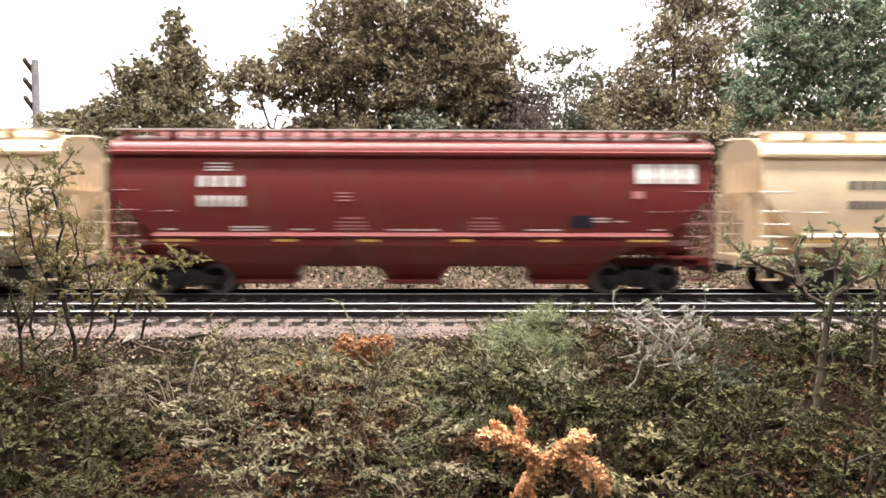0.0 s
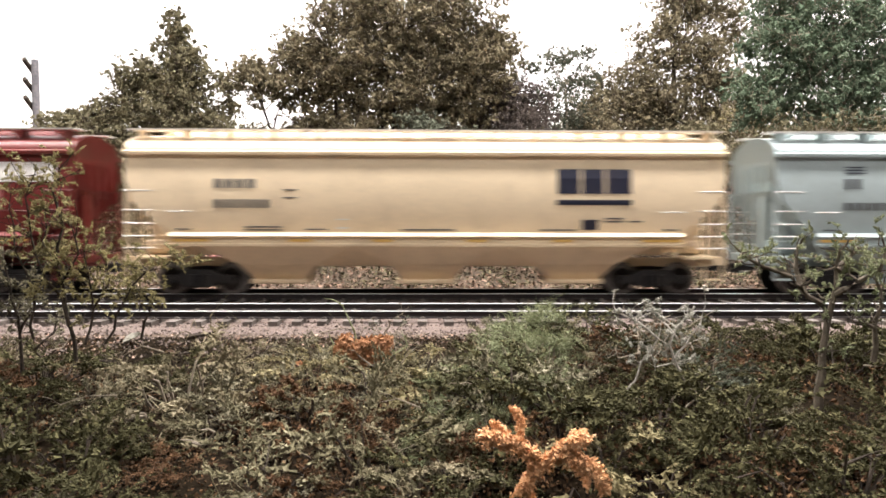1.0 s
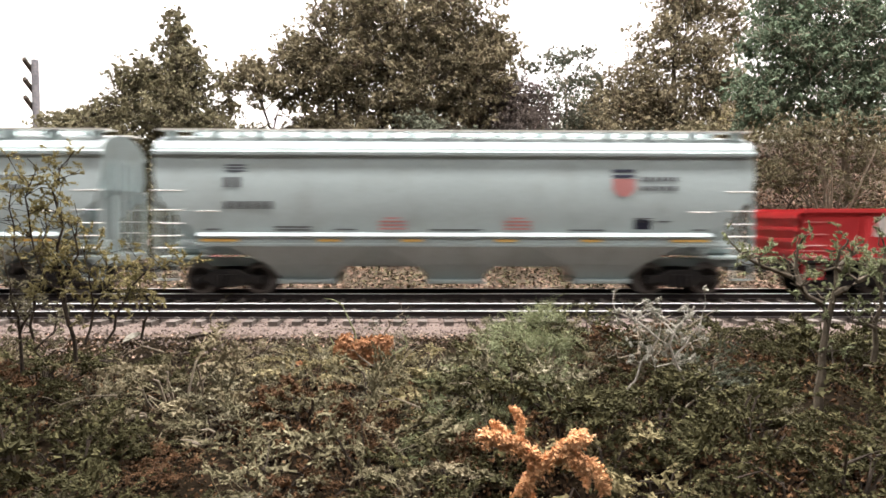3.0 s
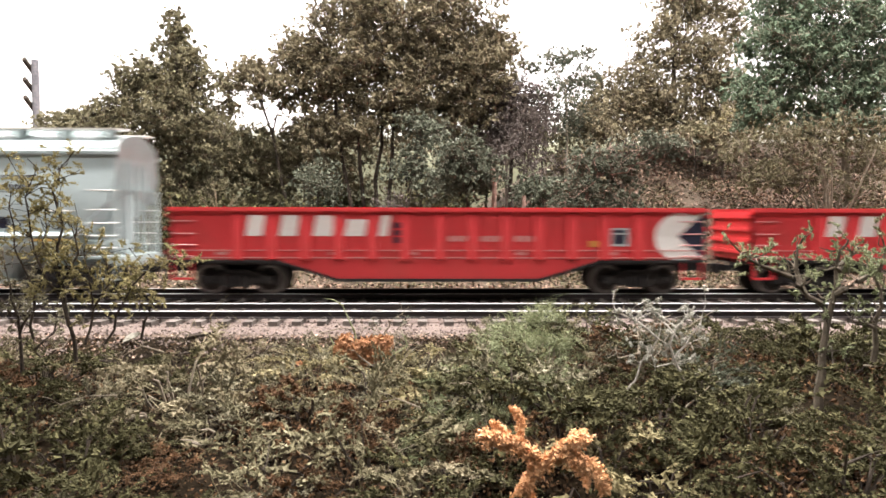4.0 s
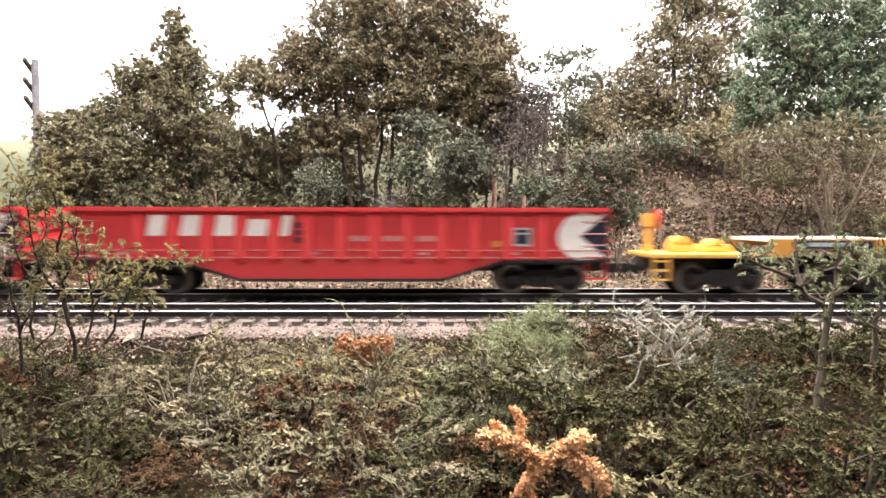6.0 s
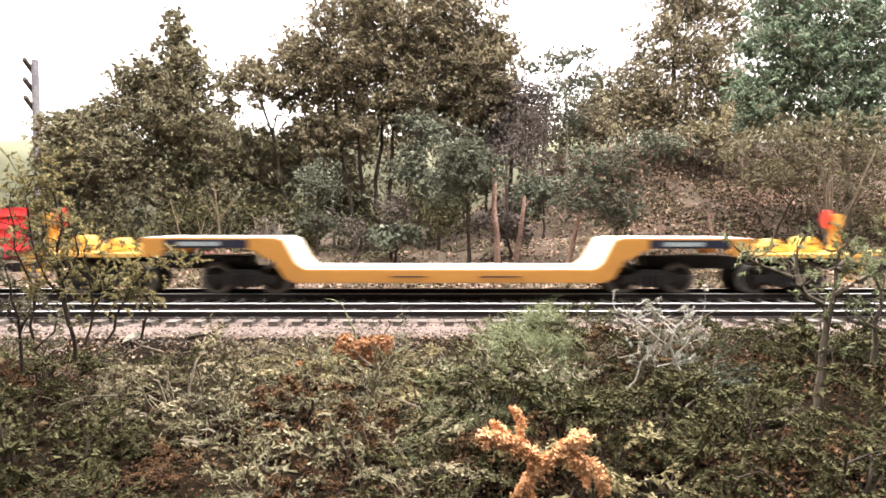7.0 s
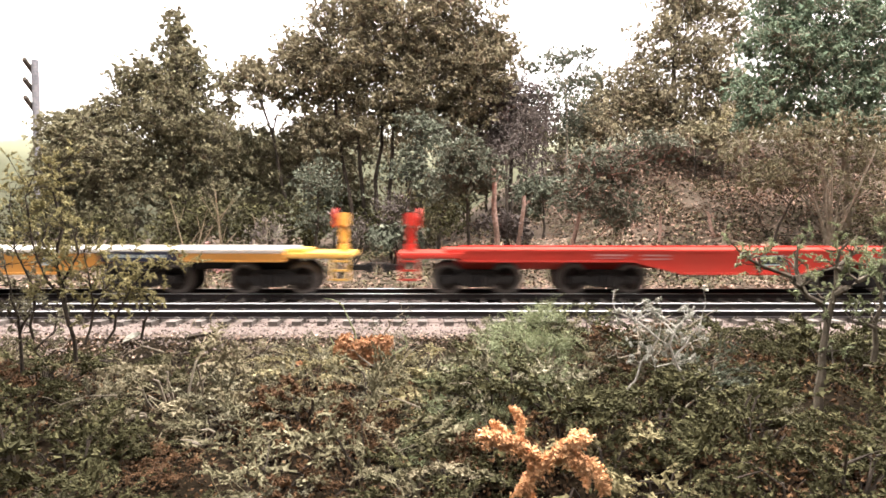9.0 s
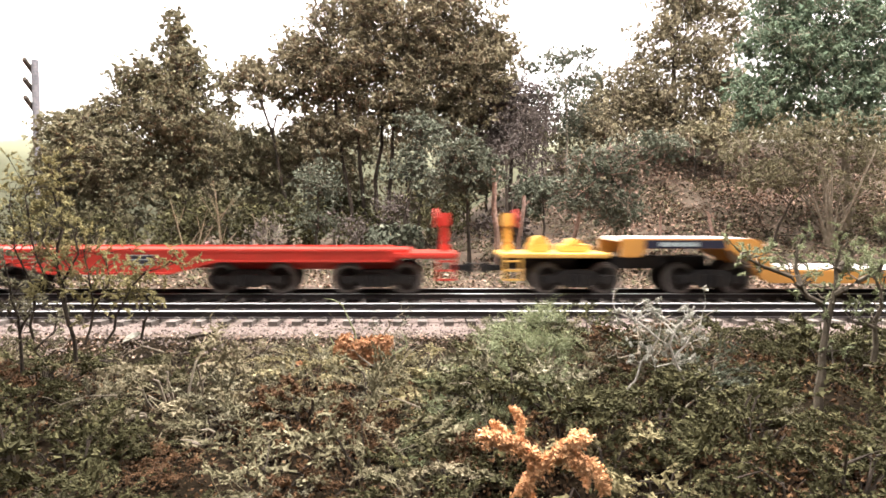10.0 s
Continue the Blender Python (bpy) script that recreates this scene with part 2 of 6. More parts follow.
# ---- the lie of the land ----
def ground_z(x, y):
    """Height of the scenery base (mm); the tracks lie at y = -44.5 and y = 0."""
    bump = noise.noise(Vector((x * 0.035, y * 0.035, 1.7))) * (5.5 if y < -74 else 2.2) + noise.noise(Vector((x * 0.08, y * 0.08, 4.1))) * 0.7
    if y < -74:
        t = -74 - y
        return -5.0 - 0.075 * t - 0.0006 * t * t + bump * min(1, t / 14)
    if y < 24:
        return -4.4
    t = y - 24
    rise = min(1, max(0, (x + 40) / 190))
    rise = rise * rise * (3 - 2 * rise)
    k = min(1, t / 60)
    hill = rise * (0.06 * min(t, 60) + 0.42 * max(0, min(t - 50, 190)) ** 1.0)
    low = (1 - rise) * 6 * k
    return -4.0 + hill + low + 3.2 * k + bump * k * 1.9


def sheet(name, x0, x1, y0, y1, nx, ny, mat, label, category):
    me = bpy.data.meshes.new(name)
    vs = [(x * S, y * S, ground_z(x, y) * S) for y in np.linspace(y0, y1, ny) for x in np.linspace(x0, x1, nx)]
    fs = [(j * nx + i, j * nx + i + 1, (j + 1) * nx + i + 1, (j + 1) * nx + i) for j in range(ny - 1) for i in range(nx - 1)]
    me.from_pydata(vs, [], fs)
    me.shade_smooth()
    me.materials.append(mat)
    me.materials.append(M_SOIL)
    # The front slope gets the soil with the gap shade in its colour.
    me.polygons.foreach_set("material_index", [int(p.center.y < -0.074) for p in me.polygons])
    return tagged(new(name, me), label, category, kind="structure")


HALL = 2750
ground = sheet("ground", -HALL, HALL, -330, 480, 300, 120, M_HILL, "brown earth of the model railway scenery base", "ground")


def room():
    """Backdrop board behind the scenery, and the plain room that closes the place."""
    m = bpy.data.materials.new("self_lit_sky_board")
    m.use_nodes = True
    nt = m.node_tree
    n, l = nt.nodes, nt.links
    tc, sep = n.new("ShaderNodeTexCoord"), n.new("ShaderNodeSeparateXYZ")
    l.new(tc.outputs["Object"], sep.inputs[0])
    wob = n.new("ShaderNodeTexNoise")
    wob.inputs["Scale"].default_value, wob.inputs["Detail"].default_value = 9, 6
    l.new(tc.outputs["Object"], wob.inputs["Vector"])
    ridge = n.new("ShaderNodeMath")
    ridge.operation = "MULTIPLY_ADD"
    l.new(wob.outputs["Fac"], ridge.inputs[0])
    ridge.inputs[1].default_value = -0.07
    l.new(sep.outputs["Z"], ridge.inputs[2])
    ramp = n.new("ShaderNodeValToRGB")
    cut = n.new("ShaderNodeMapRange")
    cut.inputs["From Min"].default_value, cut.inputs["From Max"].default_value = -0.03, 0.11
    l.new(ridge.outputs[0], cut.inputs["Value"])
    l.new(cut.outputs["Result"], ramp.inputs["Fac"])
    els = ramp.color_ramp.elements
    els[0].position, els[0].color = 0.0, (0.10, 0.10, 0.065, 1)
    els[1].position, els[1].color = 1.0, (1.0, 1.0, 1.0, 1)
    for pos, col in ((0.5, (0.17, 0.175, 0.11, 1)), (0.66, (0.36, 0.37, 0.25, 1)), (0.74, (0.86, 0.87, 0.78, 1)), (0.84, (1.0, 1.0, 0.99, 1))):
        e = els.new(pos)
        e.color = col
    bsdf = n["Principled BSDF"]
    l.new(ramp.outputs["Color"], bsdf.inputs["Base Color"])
    # The board also emits its painted colours, added glow that keeps the sky white.
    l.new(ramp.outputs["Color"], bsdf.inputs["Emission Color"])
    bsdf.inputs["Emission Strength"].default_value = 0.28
    bsdf.inputs["Roughness"].default_value = 0.9
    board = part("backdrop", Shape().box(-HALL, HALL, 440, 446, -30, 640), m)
    tagged(board, "white painted sky board, made to glow, with faint distant green hills", "backdrop", kind="structure")
    wall = material("grey_wall", [(0.24, 0.23, 0.22), (0.3, 0.29, 0.28)], rough=0.9, grain=40, patch=4, bump=0.05)
    for name, b in (("wall_north", (-3000, 3000, 1000, 1100, -900, 1500)), ("wall_south", (-3000, 3000, -2100, -2000, -900, 1500)),
                    ("wall_west", (-3100, -3000, -2100, 1100, -900, 1500)), ("wall_east", (3000, 3100, -2100, 1100, -900, 1500)),
                    ("floor", (-3100, 3100, -2100, 1100, -1000, -900)), ("ceiling", (-3100, 3100, -2100, 1100, 1500, 1600))):
        tagged(part(name, Shape().box(*b), wall), "plain matt grey " + name.split("_")[0] + " of the layout room", name.split("_")[0], kind="structure")
    top = material("benchwork_plywood", [(0.2, 0.13, 0.07), (0.36, 0.25, 0.14)], rough=0.8, grain=200, patch=20)
    bench = Shape().box(-HALL, HALL, -330, 480, -150, -80)
    for lx in (-2600, -1300, 0, 1300, 2600):
        for ly in (-290, 440):
            bench.box(lx - 30, lx + 30, ly - 30, ly + 30, -900, -150)
    tagged(part("layout_bench", bench, top), "plywood bench that carries the railway scenery", "bench", kind="structure")

    shell = material("white_lamp_housing", [(0.6, 0.6, 0.58), (0.7, 0.7, 0.68)], rough=0.5, grain=60, patch=6, bump=0.02)
    for x, y, z, w in ((40, 120, 640, 1500), (60, -80, 640, 1500), (0, -480, 560, 1300)):
        lamp = holder("strip_lamp", "white strip lamp housing hung from the ceiling", "ceiling lamp", x, y, z, group="strip lamps over the layout")
        part("housing", Shape().box(-w / 2 - 20, w / 2 + 20, -60, 60, 14, 60), shell, lamp, bevel=4)
        for side in (-1, 1):
            part("hanger", Shape().cyl((side * w * 0.35, 0, 58), (side * w * 0.35, 0, 1500 - z), 5, 8), shell, lamp)


room()


# ---- tracks ----
GAUGE, RAIL_H = 16.5, 2.1


def railway_track(y, label):
    track = holder("railway_track", label, "railway track", 0, y, 0, group="parallel tracks")
    web = [(-0.9, -2.1), (0.9, -2.1), (0.9, -1.85), (0.25, -1.6), (0.25, -0.75), (0.5, -0.55), (0.5, -0.12), (-0.5, -0.12), (-0.5, -0.55), (-0.25, -0.75), (-0.25, -1.6), (-0.9, -1.85)]
    head = [(-0.48, -0.12), (0.48, -0.12), (0.46, -0.03), (0.36, 0.0), (-0.36, 0.0), (-0.46, -0.03)]
    for side in (-1, 1):
        c = side * (GAUGE / 2 + 0.45)
        rail = part("rail", Shape().prism([(a + c, b) for a, b in web], -HALL, HALL, "x"), M_RAIL, track)
        part("rail_head", Shape().prism([(a + c, b) for a, b in head], -HALL, HALL, "x"), M_RAILTOP, rail, "polished running surface")
    tie = Shape().box(-1.25, 1.25, -15, 15, -4.2, -2.15)
    for side in (-1, 1):
        for off in (-1.3, 1.3):
            c = side * (GAUGE / 2 + 0.45) + off
            tie.box(-0.75, 0.75, c - 0.4, c + 0.4, -2.2, -1.75)
            tie.box(-0.3, 0.3, c - 0.28, c + 0.28, -1.8, -1.45)
    near = tie.mesh("tie")
    rng = random.Random(int(1000 + y))
    far = Shape()
    for i in range(-395, 396):
        x = i * 6.95 + rng.uniform(-0.35, 0.35)
        if abs(i) <= 70:
            ob = part("tie", near, M_TIE, track)
            ob.matrix_basis = pose(x * S, rng.uniform(-0.5, 0.5) * S, rng.uniform(-0.08, 0.03) * S, 0, 0, rng.uniform(-1.2, 1.2))
        else:
            far.box(x - 1.25, x + 1.25, -15, 15, -4.2, -2.15)
    tagged(part("distant_ties", far, M_TIE, track), kind="stuff")
    return track


near_track = railway_track(-44.5, "weathered flextrack with bright rail heads on pale ballast")
for side in (-1, 1):
    yy = side * (GAUGE / 2 + 0.45)
    part("rail_joiner", Shape().box(-26, -14, yy - 1.25, yy + 1.25, -2.15, -1.75).box(-26, -14, yy - 0.75, yy - 0.45, -1.9, -0.75).box(-26, -14, yy + 0.45, yy + 0.75, -1.9, -0.75), M_RAIL, near_track, "dark rail joiner")
railway_track(0.0, "dark weathered flextrack that carries the moving freight train")


def ballast():
    """Crushed-stone grains on the shoulders and between the ties."""
    rng = np.random.default_rng(5)
    n = 15000
    x = rng.uniform(-230, 230, n)
    y = np.where(rng.random(n) < 0.62, rng.uniform(-82, -58, n), rng.uniform(-58, 24, n))
    z = np.array([ground_z(a, b) for a, b in zip(x, y)]) + rng.uniform(-0.1, 0.25, n)
    z += np.where((y > -60) & (y < 16), 0.95, 0) + np.where((y <= -60) & (y > -70), (y + 70) * 0.09, 0)
    r = rng.uniform(0.22, 0.5, n)
    dirs = np.array([(1, 0, 0), (-1, 0, 0), (0, 1, 0), (0, -1, 0), (0, 0, 1), (0, 0, -1)], float)
    v = (np.stack([x, y, z], 1)[:, None, :] + dirs[None] * (r[:, None, None] * rng.uniform(0.6, 1.3, (n, 6, 1))) + rng.normal(size=(n, 6, 3)) * 0.07).reshape(-1, 3) * S
    oct_f = np.array([(0, 2, 4), (2, 1, 4), (1, 3, 4), (3, 0, 4), (2, 0, 5), (1, 2, 5), (3, 1, 5), (0, 3, 5)])
    f = (oct_f[None] + np.arange(n)[:, None, None] * 6).reshape(-1, 3)
    me = bpy.data.meshes.new("ballast")
    me.from_pydata(v.tolist(), [], f.tolist())
    me.materials.append(M_BALLAST)
    tagged(new("ballast", me), "pinkish grey crushed stone ballast along the tracks", "ballast", kind="stuff")
    bed = Shape().prism([(-75, -6), (-63, -3.5), (-29, -3.3), (-18, -3.3), (14, -3.3), (26, -4.6), (26, -7), (-75, -7)], -HALL, HALL, "x")
    tagged(part("ballast_bed", bed, M_BALLAST), "raised bed of pinkish grey ballast", "ballast bed", kind="structure")


ballast()

# ---- rolling stock ----
WHEEL_R = 5.2
SPINNING = []


def make_truck(car, x, small=False, base=20.4):
    """A two-axle freight truck; the wheelsets turn."""
    truck = part("truck", Shape().box(-1.6, 1.6, -12.4, 12.4, 3.6, 8.2).box(-3, 3, -4, 4, 6.5, 9.4), M_BLACK, car, "black plastic freight truck")
    truck.matrix_basis = pose(x * S, 0, 0)
    for side in (-1, 1):
        y0 = side * 11.2
        h = base / 2
        frame_line = [(-h - 2.2, 4.6), (-h - 2.2, 6.4), (-h + 2, 6.8), (-4, 8.6), (4, 8.6), (h - 2, 6.8), (h + 2.2, 6.4), (h + 2.2, 4.6), (h - 2.4, 4.8), (4.2, 2.6), (-4.2, 2.6), (-h + 2.4, 4.8)]
        sf = Shape().prism(frame_line, y0 - 0.9, y0 + 0.9)
        for bx in (-h, h):
            sf.box(bx - 2, bx + 2, y0 - 1.5, y0 + 1.5, 3.8, 6.6).cyl((bx, y0 - 1.9, 5.2), (bx, y0 + 1.9, 5.2), 1.3, 10)
        for bx in (-2.2, 0, 2.2):
            sf.cyl((bx, y0 + side * 1.1, 3.0), (bx, y0 + side * 1.1, 7.0), 0.9, 8)
        sf.box(-6.5, 6.5, *sorted((side * 8.9, side * 10.6)), 3.2, 8.4)
        part("side_frame", sf, M_BLACK, truck)
    for bx in (-base / 2, base / 2):
        ws = Shape()
        r = WHEEL_R
        for side in (-1, 1):
            c = side * 7.4
            prof = [(c - side * 0.9, 0.9), (c - side * 0.9, r + 0.7), (c - side * 0.2, r + 0.6), (c - side * 0.05, r), (c + side * 1.5, r - 0.1), (c + side * 1.5, r - 1.1), (c + side * 0.8, r - 1.4), (c + side * 0.9, 1.6), (c + side * 1.6, 1.2), (c + side * 1.6, 0.3)]
            ws.disc(prof, 22)
        ws.cyl((0, -11, 0), (0, 11, 0), 0.9, 8)
        for k in range(5):
            a = 2 * math.pi * k / 5
            for side in (-1, 1):
                ws.box(3 * math.cos(a) - 0.35, 3 * math.cos(a) + 0.35, side * 8.35 - 0.15, side * 8.35 + 0.15, 3 * math.sin(a) - 0.35, 3 * math.sin(a) + 0.35)
        wheel = part("wheelset", ws.mesh("wheelset", smooth=True), M_WHEEL, truck, "blackened metal wheelset")
        wheel.data.materials.append(M_STEEL)
        wheel.data.polygons.foreach_set("material_index", [int(math.hypot(p.center.x, p.center.z) > (WHEEL_R - 0.85) * S) for p in wheel.data.polygons])
        wheel.matrix_basis = pose(bx * S, 0, WHEEL_R * S)
        SPINNING.append((wheel, bx))
    return truck


def coupler(car, x, sign):
    s = Shape().box(min(x - 3 * sign, x + 3.2 * sign), max(x - 3 * sign, x + 3.2 * sign), -1.1, 1.1, 7.6, 9.6)
    a, b = sorted((x + 3.0 * sign, x + 6.2 * sign))
    s.box(a, b, -2.2, 1.0, 6.9, 10.2)
    a, b = sorted((x + 5.2 * sign, x + 6.4 * sign))
    s.box(a, b, 0.2, 2.4, 6.9, 10.2)
    part("coupler", s, M_BLACK, car, "black knuckle coupler", bevel=0.3)
    hose = Shape().tube([(x + sign * 1, -4.5, 8.5), (x + sign * 3.5, -4.6, 6.0), (x + sign * 5.5, -4.2, 4.6)], [0.35] * 3, 6)
    part("brake_hose", hose, M_BLACK, car)


def bars(car, name, items, y, mat, label="", thick=0.16):
    """Flat painted marks on the near side, one piece each: (x0, x1, z0, z1), y the side's face."""
    for x0, x1, z0, z1 in items:
        cuts = [z0] + [z for _, z in HOP_SIDE if callable(y) and z0 < z < z1] + [z1]
        line = [(y(z) if callable(y) else y, z) for z in cuts]
        outline = [(a - thick, z) for a, z in line] + [(a + 0.1, z) for a, z in reversed(line)]
        part(name, Shape().prism(outline, x0, x1, "x"), mat, car, label)


def flat_mark(car, name, outlines, y, mat, label=""):
    for o in outlines:
        part(name, Shape().prism(o, y - 0.18, y + 0.1), mat, car, label)


# Covered hopper: half section of the side and roof (y, z), from the sill up.
HOP_SIDE = [(17.4, 20.4), (18.1, 26), (18.5, 32), (18.1, 40), (16.8, 47.3)]
HOP_ROOF = [(17.0, 49.0), (16.0, 51.2), (12.0, 53.2), (7.0, 54.6), (0.0, 55.2)]


def hop_y(z):
    for (y0, z0), (y1, z1) in zip(HOP_SIDE, HOP_SIDE[1:]):
        if z <= z1:
            return -(y0 + (y1 - y0) * (z - z0) / (z1 - z0)) - 0.02
    return -HOP_SIDE[-1][0]


def covered_hopper(label, mat, ink, x=0):
    car = holder("covered_hopper", label, "covered hopper", x, 0, 0, group="covered hoppers of the train")
    L = 100.8
    # Body: full section between the slope lines, ends cut back below.
    body = Shape()
    prof = HOP_SIDE + HOP_ROOF[:-1] + [(0, 55.2)]
    prof = prof + [(-y, z) for y, z in reversed(prof[:-1])]

    def end_x(z):
        return L if z >= 34 else L - 15 * (34 - z) / 13.6

    rings = [[(sx * (end_x(z) if k else 20), y, z) for y, z in prof] for sx, k in ((-1, 1), (-1, 0), (1, 0), (1, 1))]
    body.rings(rings)
    part("body", body, mat, car, smooth=True)
    eave = Shape()
    for side in (-1, 1):
        eave.prism([(side * 16.6, 47.2), (side * 18.3, 47.4), (side * 18.35, 48.5), (side * 16.8, 49.1)], -L - 0.2, L + 0.2, "x")
    part("roof_flange", eave, mat, car, bevel=0.12)
    for side in (-1, 1):
        sill = Shape().prism([(side * 17.4, 16.9), (side * 18.9, 16.9), (side * 18.9, 17.7), (side * 18.2, 18.0), (side * 18.2, 19.8), (side * 19.0, 20.1), (side * 19.0, 20.7), (side * 17.4, 20.9)], -86.5, 86.5, "x")
        part("side_sill", sill, mat, car, bevel=0.1)
        part("sill_ledge", Shape().prism([(side * 17.2, 20.3), (side * 19.2, 20.15), (side * 19.4, 20.4), (side * 17.3, 21.9)], -86.5, 86.5, "x"), mat, car)
    # Hopper bays with sloping sheets and outlet gates.
    for cx in (-51.5, 0, 51.5):
        for lo, hi in ((16.9, 10.5), (10.5, 5.2)):
            w = {16.9: 24.5, 10.5: 13.4, 5.2: 9.0}
            d = {16.9: 17.4, 10.5: 13.0, 5.2: 8.5}
            ring = lambda z: [(cx - w[z], -d[z], z), (cx + w[z], -d[z], z), (cx + w[z], d[z], z), (cx - w[z], d[z], z)]
            bay = Shape().rings([ring(lo), ring(hi)])
            if lo == 16.9:
                top = part("hopper_bay", bay, mat, car, bevel=0.2)
            else:
                part("chute", bay, mat, top)
        gate = Shape().box(cx - 10, cx + 10, -9.4, 9.4, 3.5, 5.2).box(cx - 8.5, cx + 8.5, -11.2, -9.4, 3.9, 4.9)
        part("outlet_gate", gate, mat, top, bevel=0.15)
    part("centre_sill", Shape().box(-L - 1, L + 1, -3.2, 3.2, 9.2, 12.2), mat, car)
    part("inner_slope", Shape().prism([(-11.5, 17.2), (-9.5, 10.2), (9.5, 10.2), (11.5, 17.2)], -66, 66, "x"), mat, car)
    for sx in (-1, 1):
        # Slope sheet behind the end frame, end sill, corner posts and ladders.
        slope = Shape().rings([[(sx * (L - 2), y, 36) for y in (-17.4, 17.4)] + [(sx * (L - 4), y, 36) for y in (17.4, -17.4)],
                               [(sx * 70, y, 12.4) for y in (-12, 12)] + [(sx * 68, y, 12.4) for y in (12, -12)]])
        part("slope_sheet", slope, mat, car)
        part("end_web", Shape().prism([(sx * (L - 3), 34.5), (sx * (L - 3), 13.3), (sx * 73, 13.3)], -4, 4), mat, car)
        a, b = sorted((sx * (L - 4), sx * (L + 0.6)))
        sill = part("end_sill", Shape().box(a, b, -17.5, 17.5, 10.6, 13.2), mat, car, bevel=0.2)
        a, b = sorted((sx * 88, sx * L))
        part("end_platform", Shape().box(a, b, -17.0, 17.0, 12.6, 13.3), mat, car)
        for y in (-17.2, 17.2):
            a, b = sorted((sx * (L - 1.3), sx * L))
            post = Shape().box(a, b, y - 0.7, y + 0.7, 13.2, 36)
            post.tube([(sx * (L - 17), y, 13.2), (sx * (L - 15), y, 21)], [0.7, 0.7], 6)
            frame_part = part("corner_post", post, mat, car)
            for xa, xb, z in ((9.5, -0.2, 16.4), (9.5, -0.2, 20.4), (9.5, -0.2, 24.6), (9.5, -0.2, 29.0), (9.5, -0.2, 35.5), (22, 14, 28.6)):
                part("grab_iron", Shape().cyl((sx * (L - xa), y * 1.06, z), (sx * (L - xb), y * 1.06, z), 0.22, 6), M_WHITE if mat is not M_MAROON else mat, frame_part)
            step = Shape().box(*sorted((sx * (L - 7), sx * (L - 6.4))), y - 0.3, y + 0.3, 5.6, 11).box(*sorted((sx * (L - 0.9), sx * (L - 0.3))), y - 0.3, y + 0.3, 5.6, 11).box(*sorted((sx * (L - 7), sx * (L - 0.3))), y - 0.6, y + 0.6, 5.4, 6.0)
            part("sill_step", step, mat, frame_part)
        for y in (-9, -3, 3, 9):
            a, b = sorted((sx * (L - 1.2), sx * (L - 0.2)))
            part("end_stiffener", Shape().box(a, b, y - 0.4, y + 0.4, 13.2, 48), mat, car)
        a, b = sorted((sx * (L - 16), sx * (L - 3)))
        part("air_tank", Shape().cyl((a, -4, 16.2), (b, -4, 16.2), 2.6, 12), mat, car)
        part("brake_rod", Shape().tube([(sx * (L - 18), -9, 14), (sx * (L - 8), -8, 19), (sx * (L - 2), -6, 24)], [0.35] * 3, 6), mat, car)
        make_truck(car, sx * 78.5)
        coupler(car, sx * (L + 1), sx)
    # Roof: trough hatches and running boards.
    hatch = Shape().prism([(-4.2, 55.0), (-3.2, 56.6), (3.2, 56.6), (4.2, 55.0)], -92, 92, "x")
    cover = part("roof_hatch", hatch, mat, car, bevel=0.2)
    for i in range(13):
        hx = -90 + i * 15
        part("hatch_clamp", Shape().box(hx - 1, hx + 1, -5, 5, 55.6, 57.1), mat, cover)
    for side in (-1, 1):
        # The whitened paint puts a highlight along the roof edge.
        walkway = part("running_board", Shape().box(-L, L, side * 11 - 3, side * 11 + 3, 56.0, 56.5), M_DECK, car, "pale grating running board")
        for i in range(14):
            hx = -97 + i * 14.9
            part("bracket", Shape().box(hx - 0.5, hx + 0.5, side * 11 - 3, side * 11 + 3, 53.0, 56.0), mat, walkway)
    # Reflectors and data marks on both sills and the near side.
    marks = [(-85.5, -73), (-46.5, -39), (-18.5, -11.5), (13, 20), (42, 49), (72.5, 85.5)]
    bars(car, "reflector", [(a, b, 18.5, 19.4) for a, b in marks], -18.25, M_STRIPE, "yellow reflective sill stripe")
    rows = [(-61, -49, 22.2), (-61, -49, 23.2), (-84, -79, 22.4), (-41, -34, 22.4), (-9, 9, 22.3), (38, 50, 22.3), (80, 85, 22.4), (60, 66, 25.2), (68, 72, 25.2), (60, 66, 26.2)]
    bars(car, "data_mark", [(a, b, z, z + 0.45) for a, b, z in rows], hop_y, ink, "small unreadable data lines")
    return car


def number_block(car, x0, w, zs, ink, h=3.6):
    """Blurred road-number rows as plain bars split into blocks."""
    items = []
    for z, k in zs:
        step = w / k
        items += [(x0 + i * step, x0 + (i + 0.66) * step, z, z + h) for i in range(k)]
    bars(car, "number_bar", items, hop_y, ink, "unreadable reporting marks as plain bars")


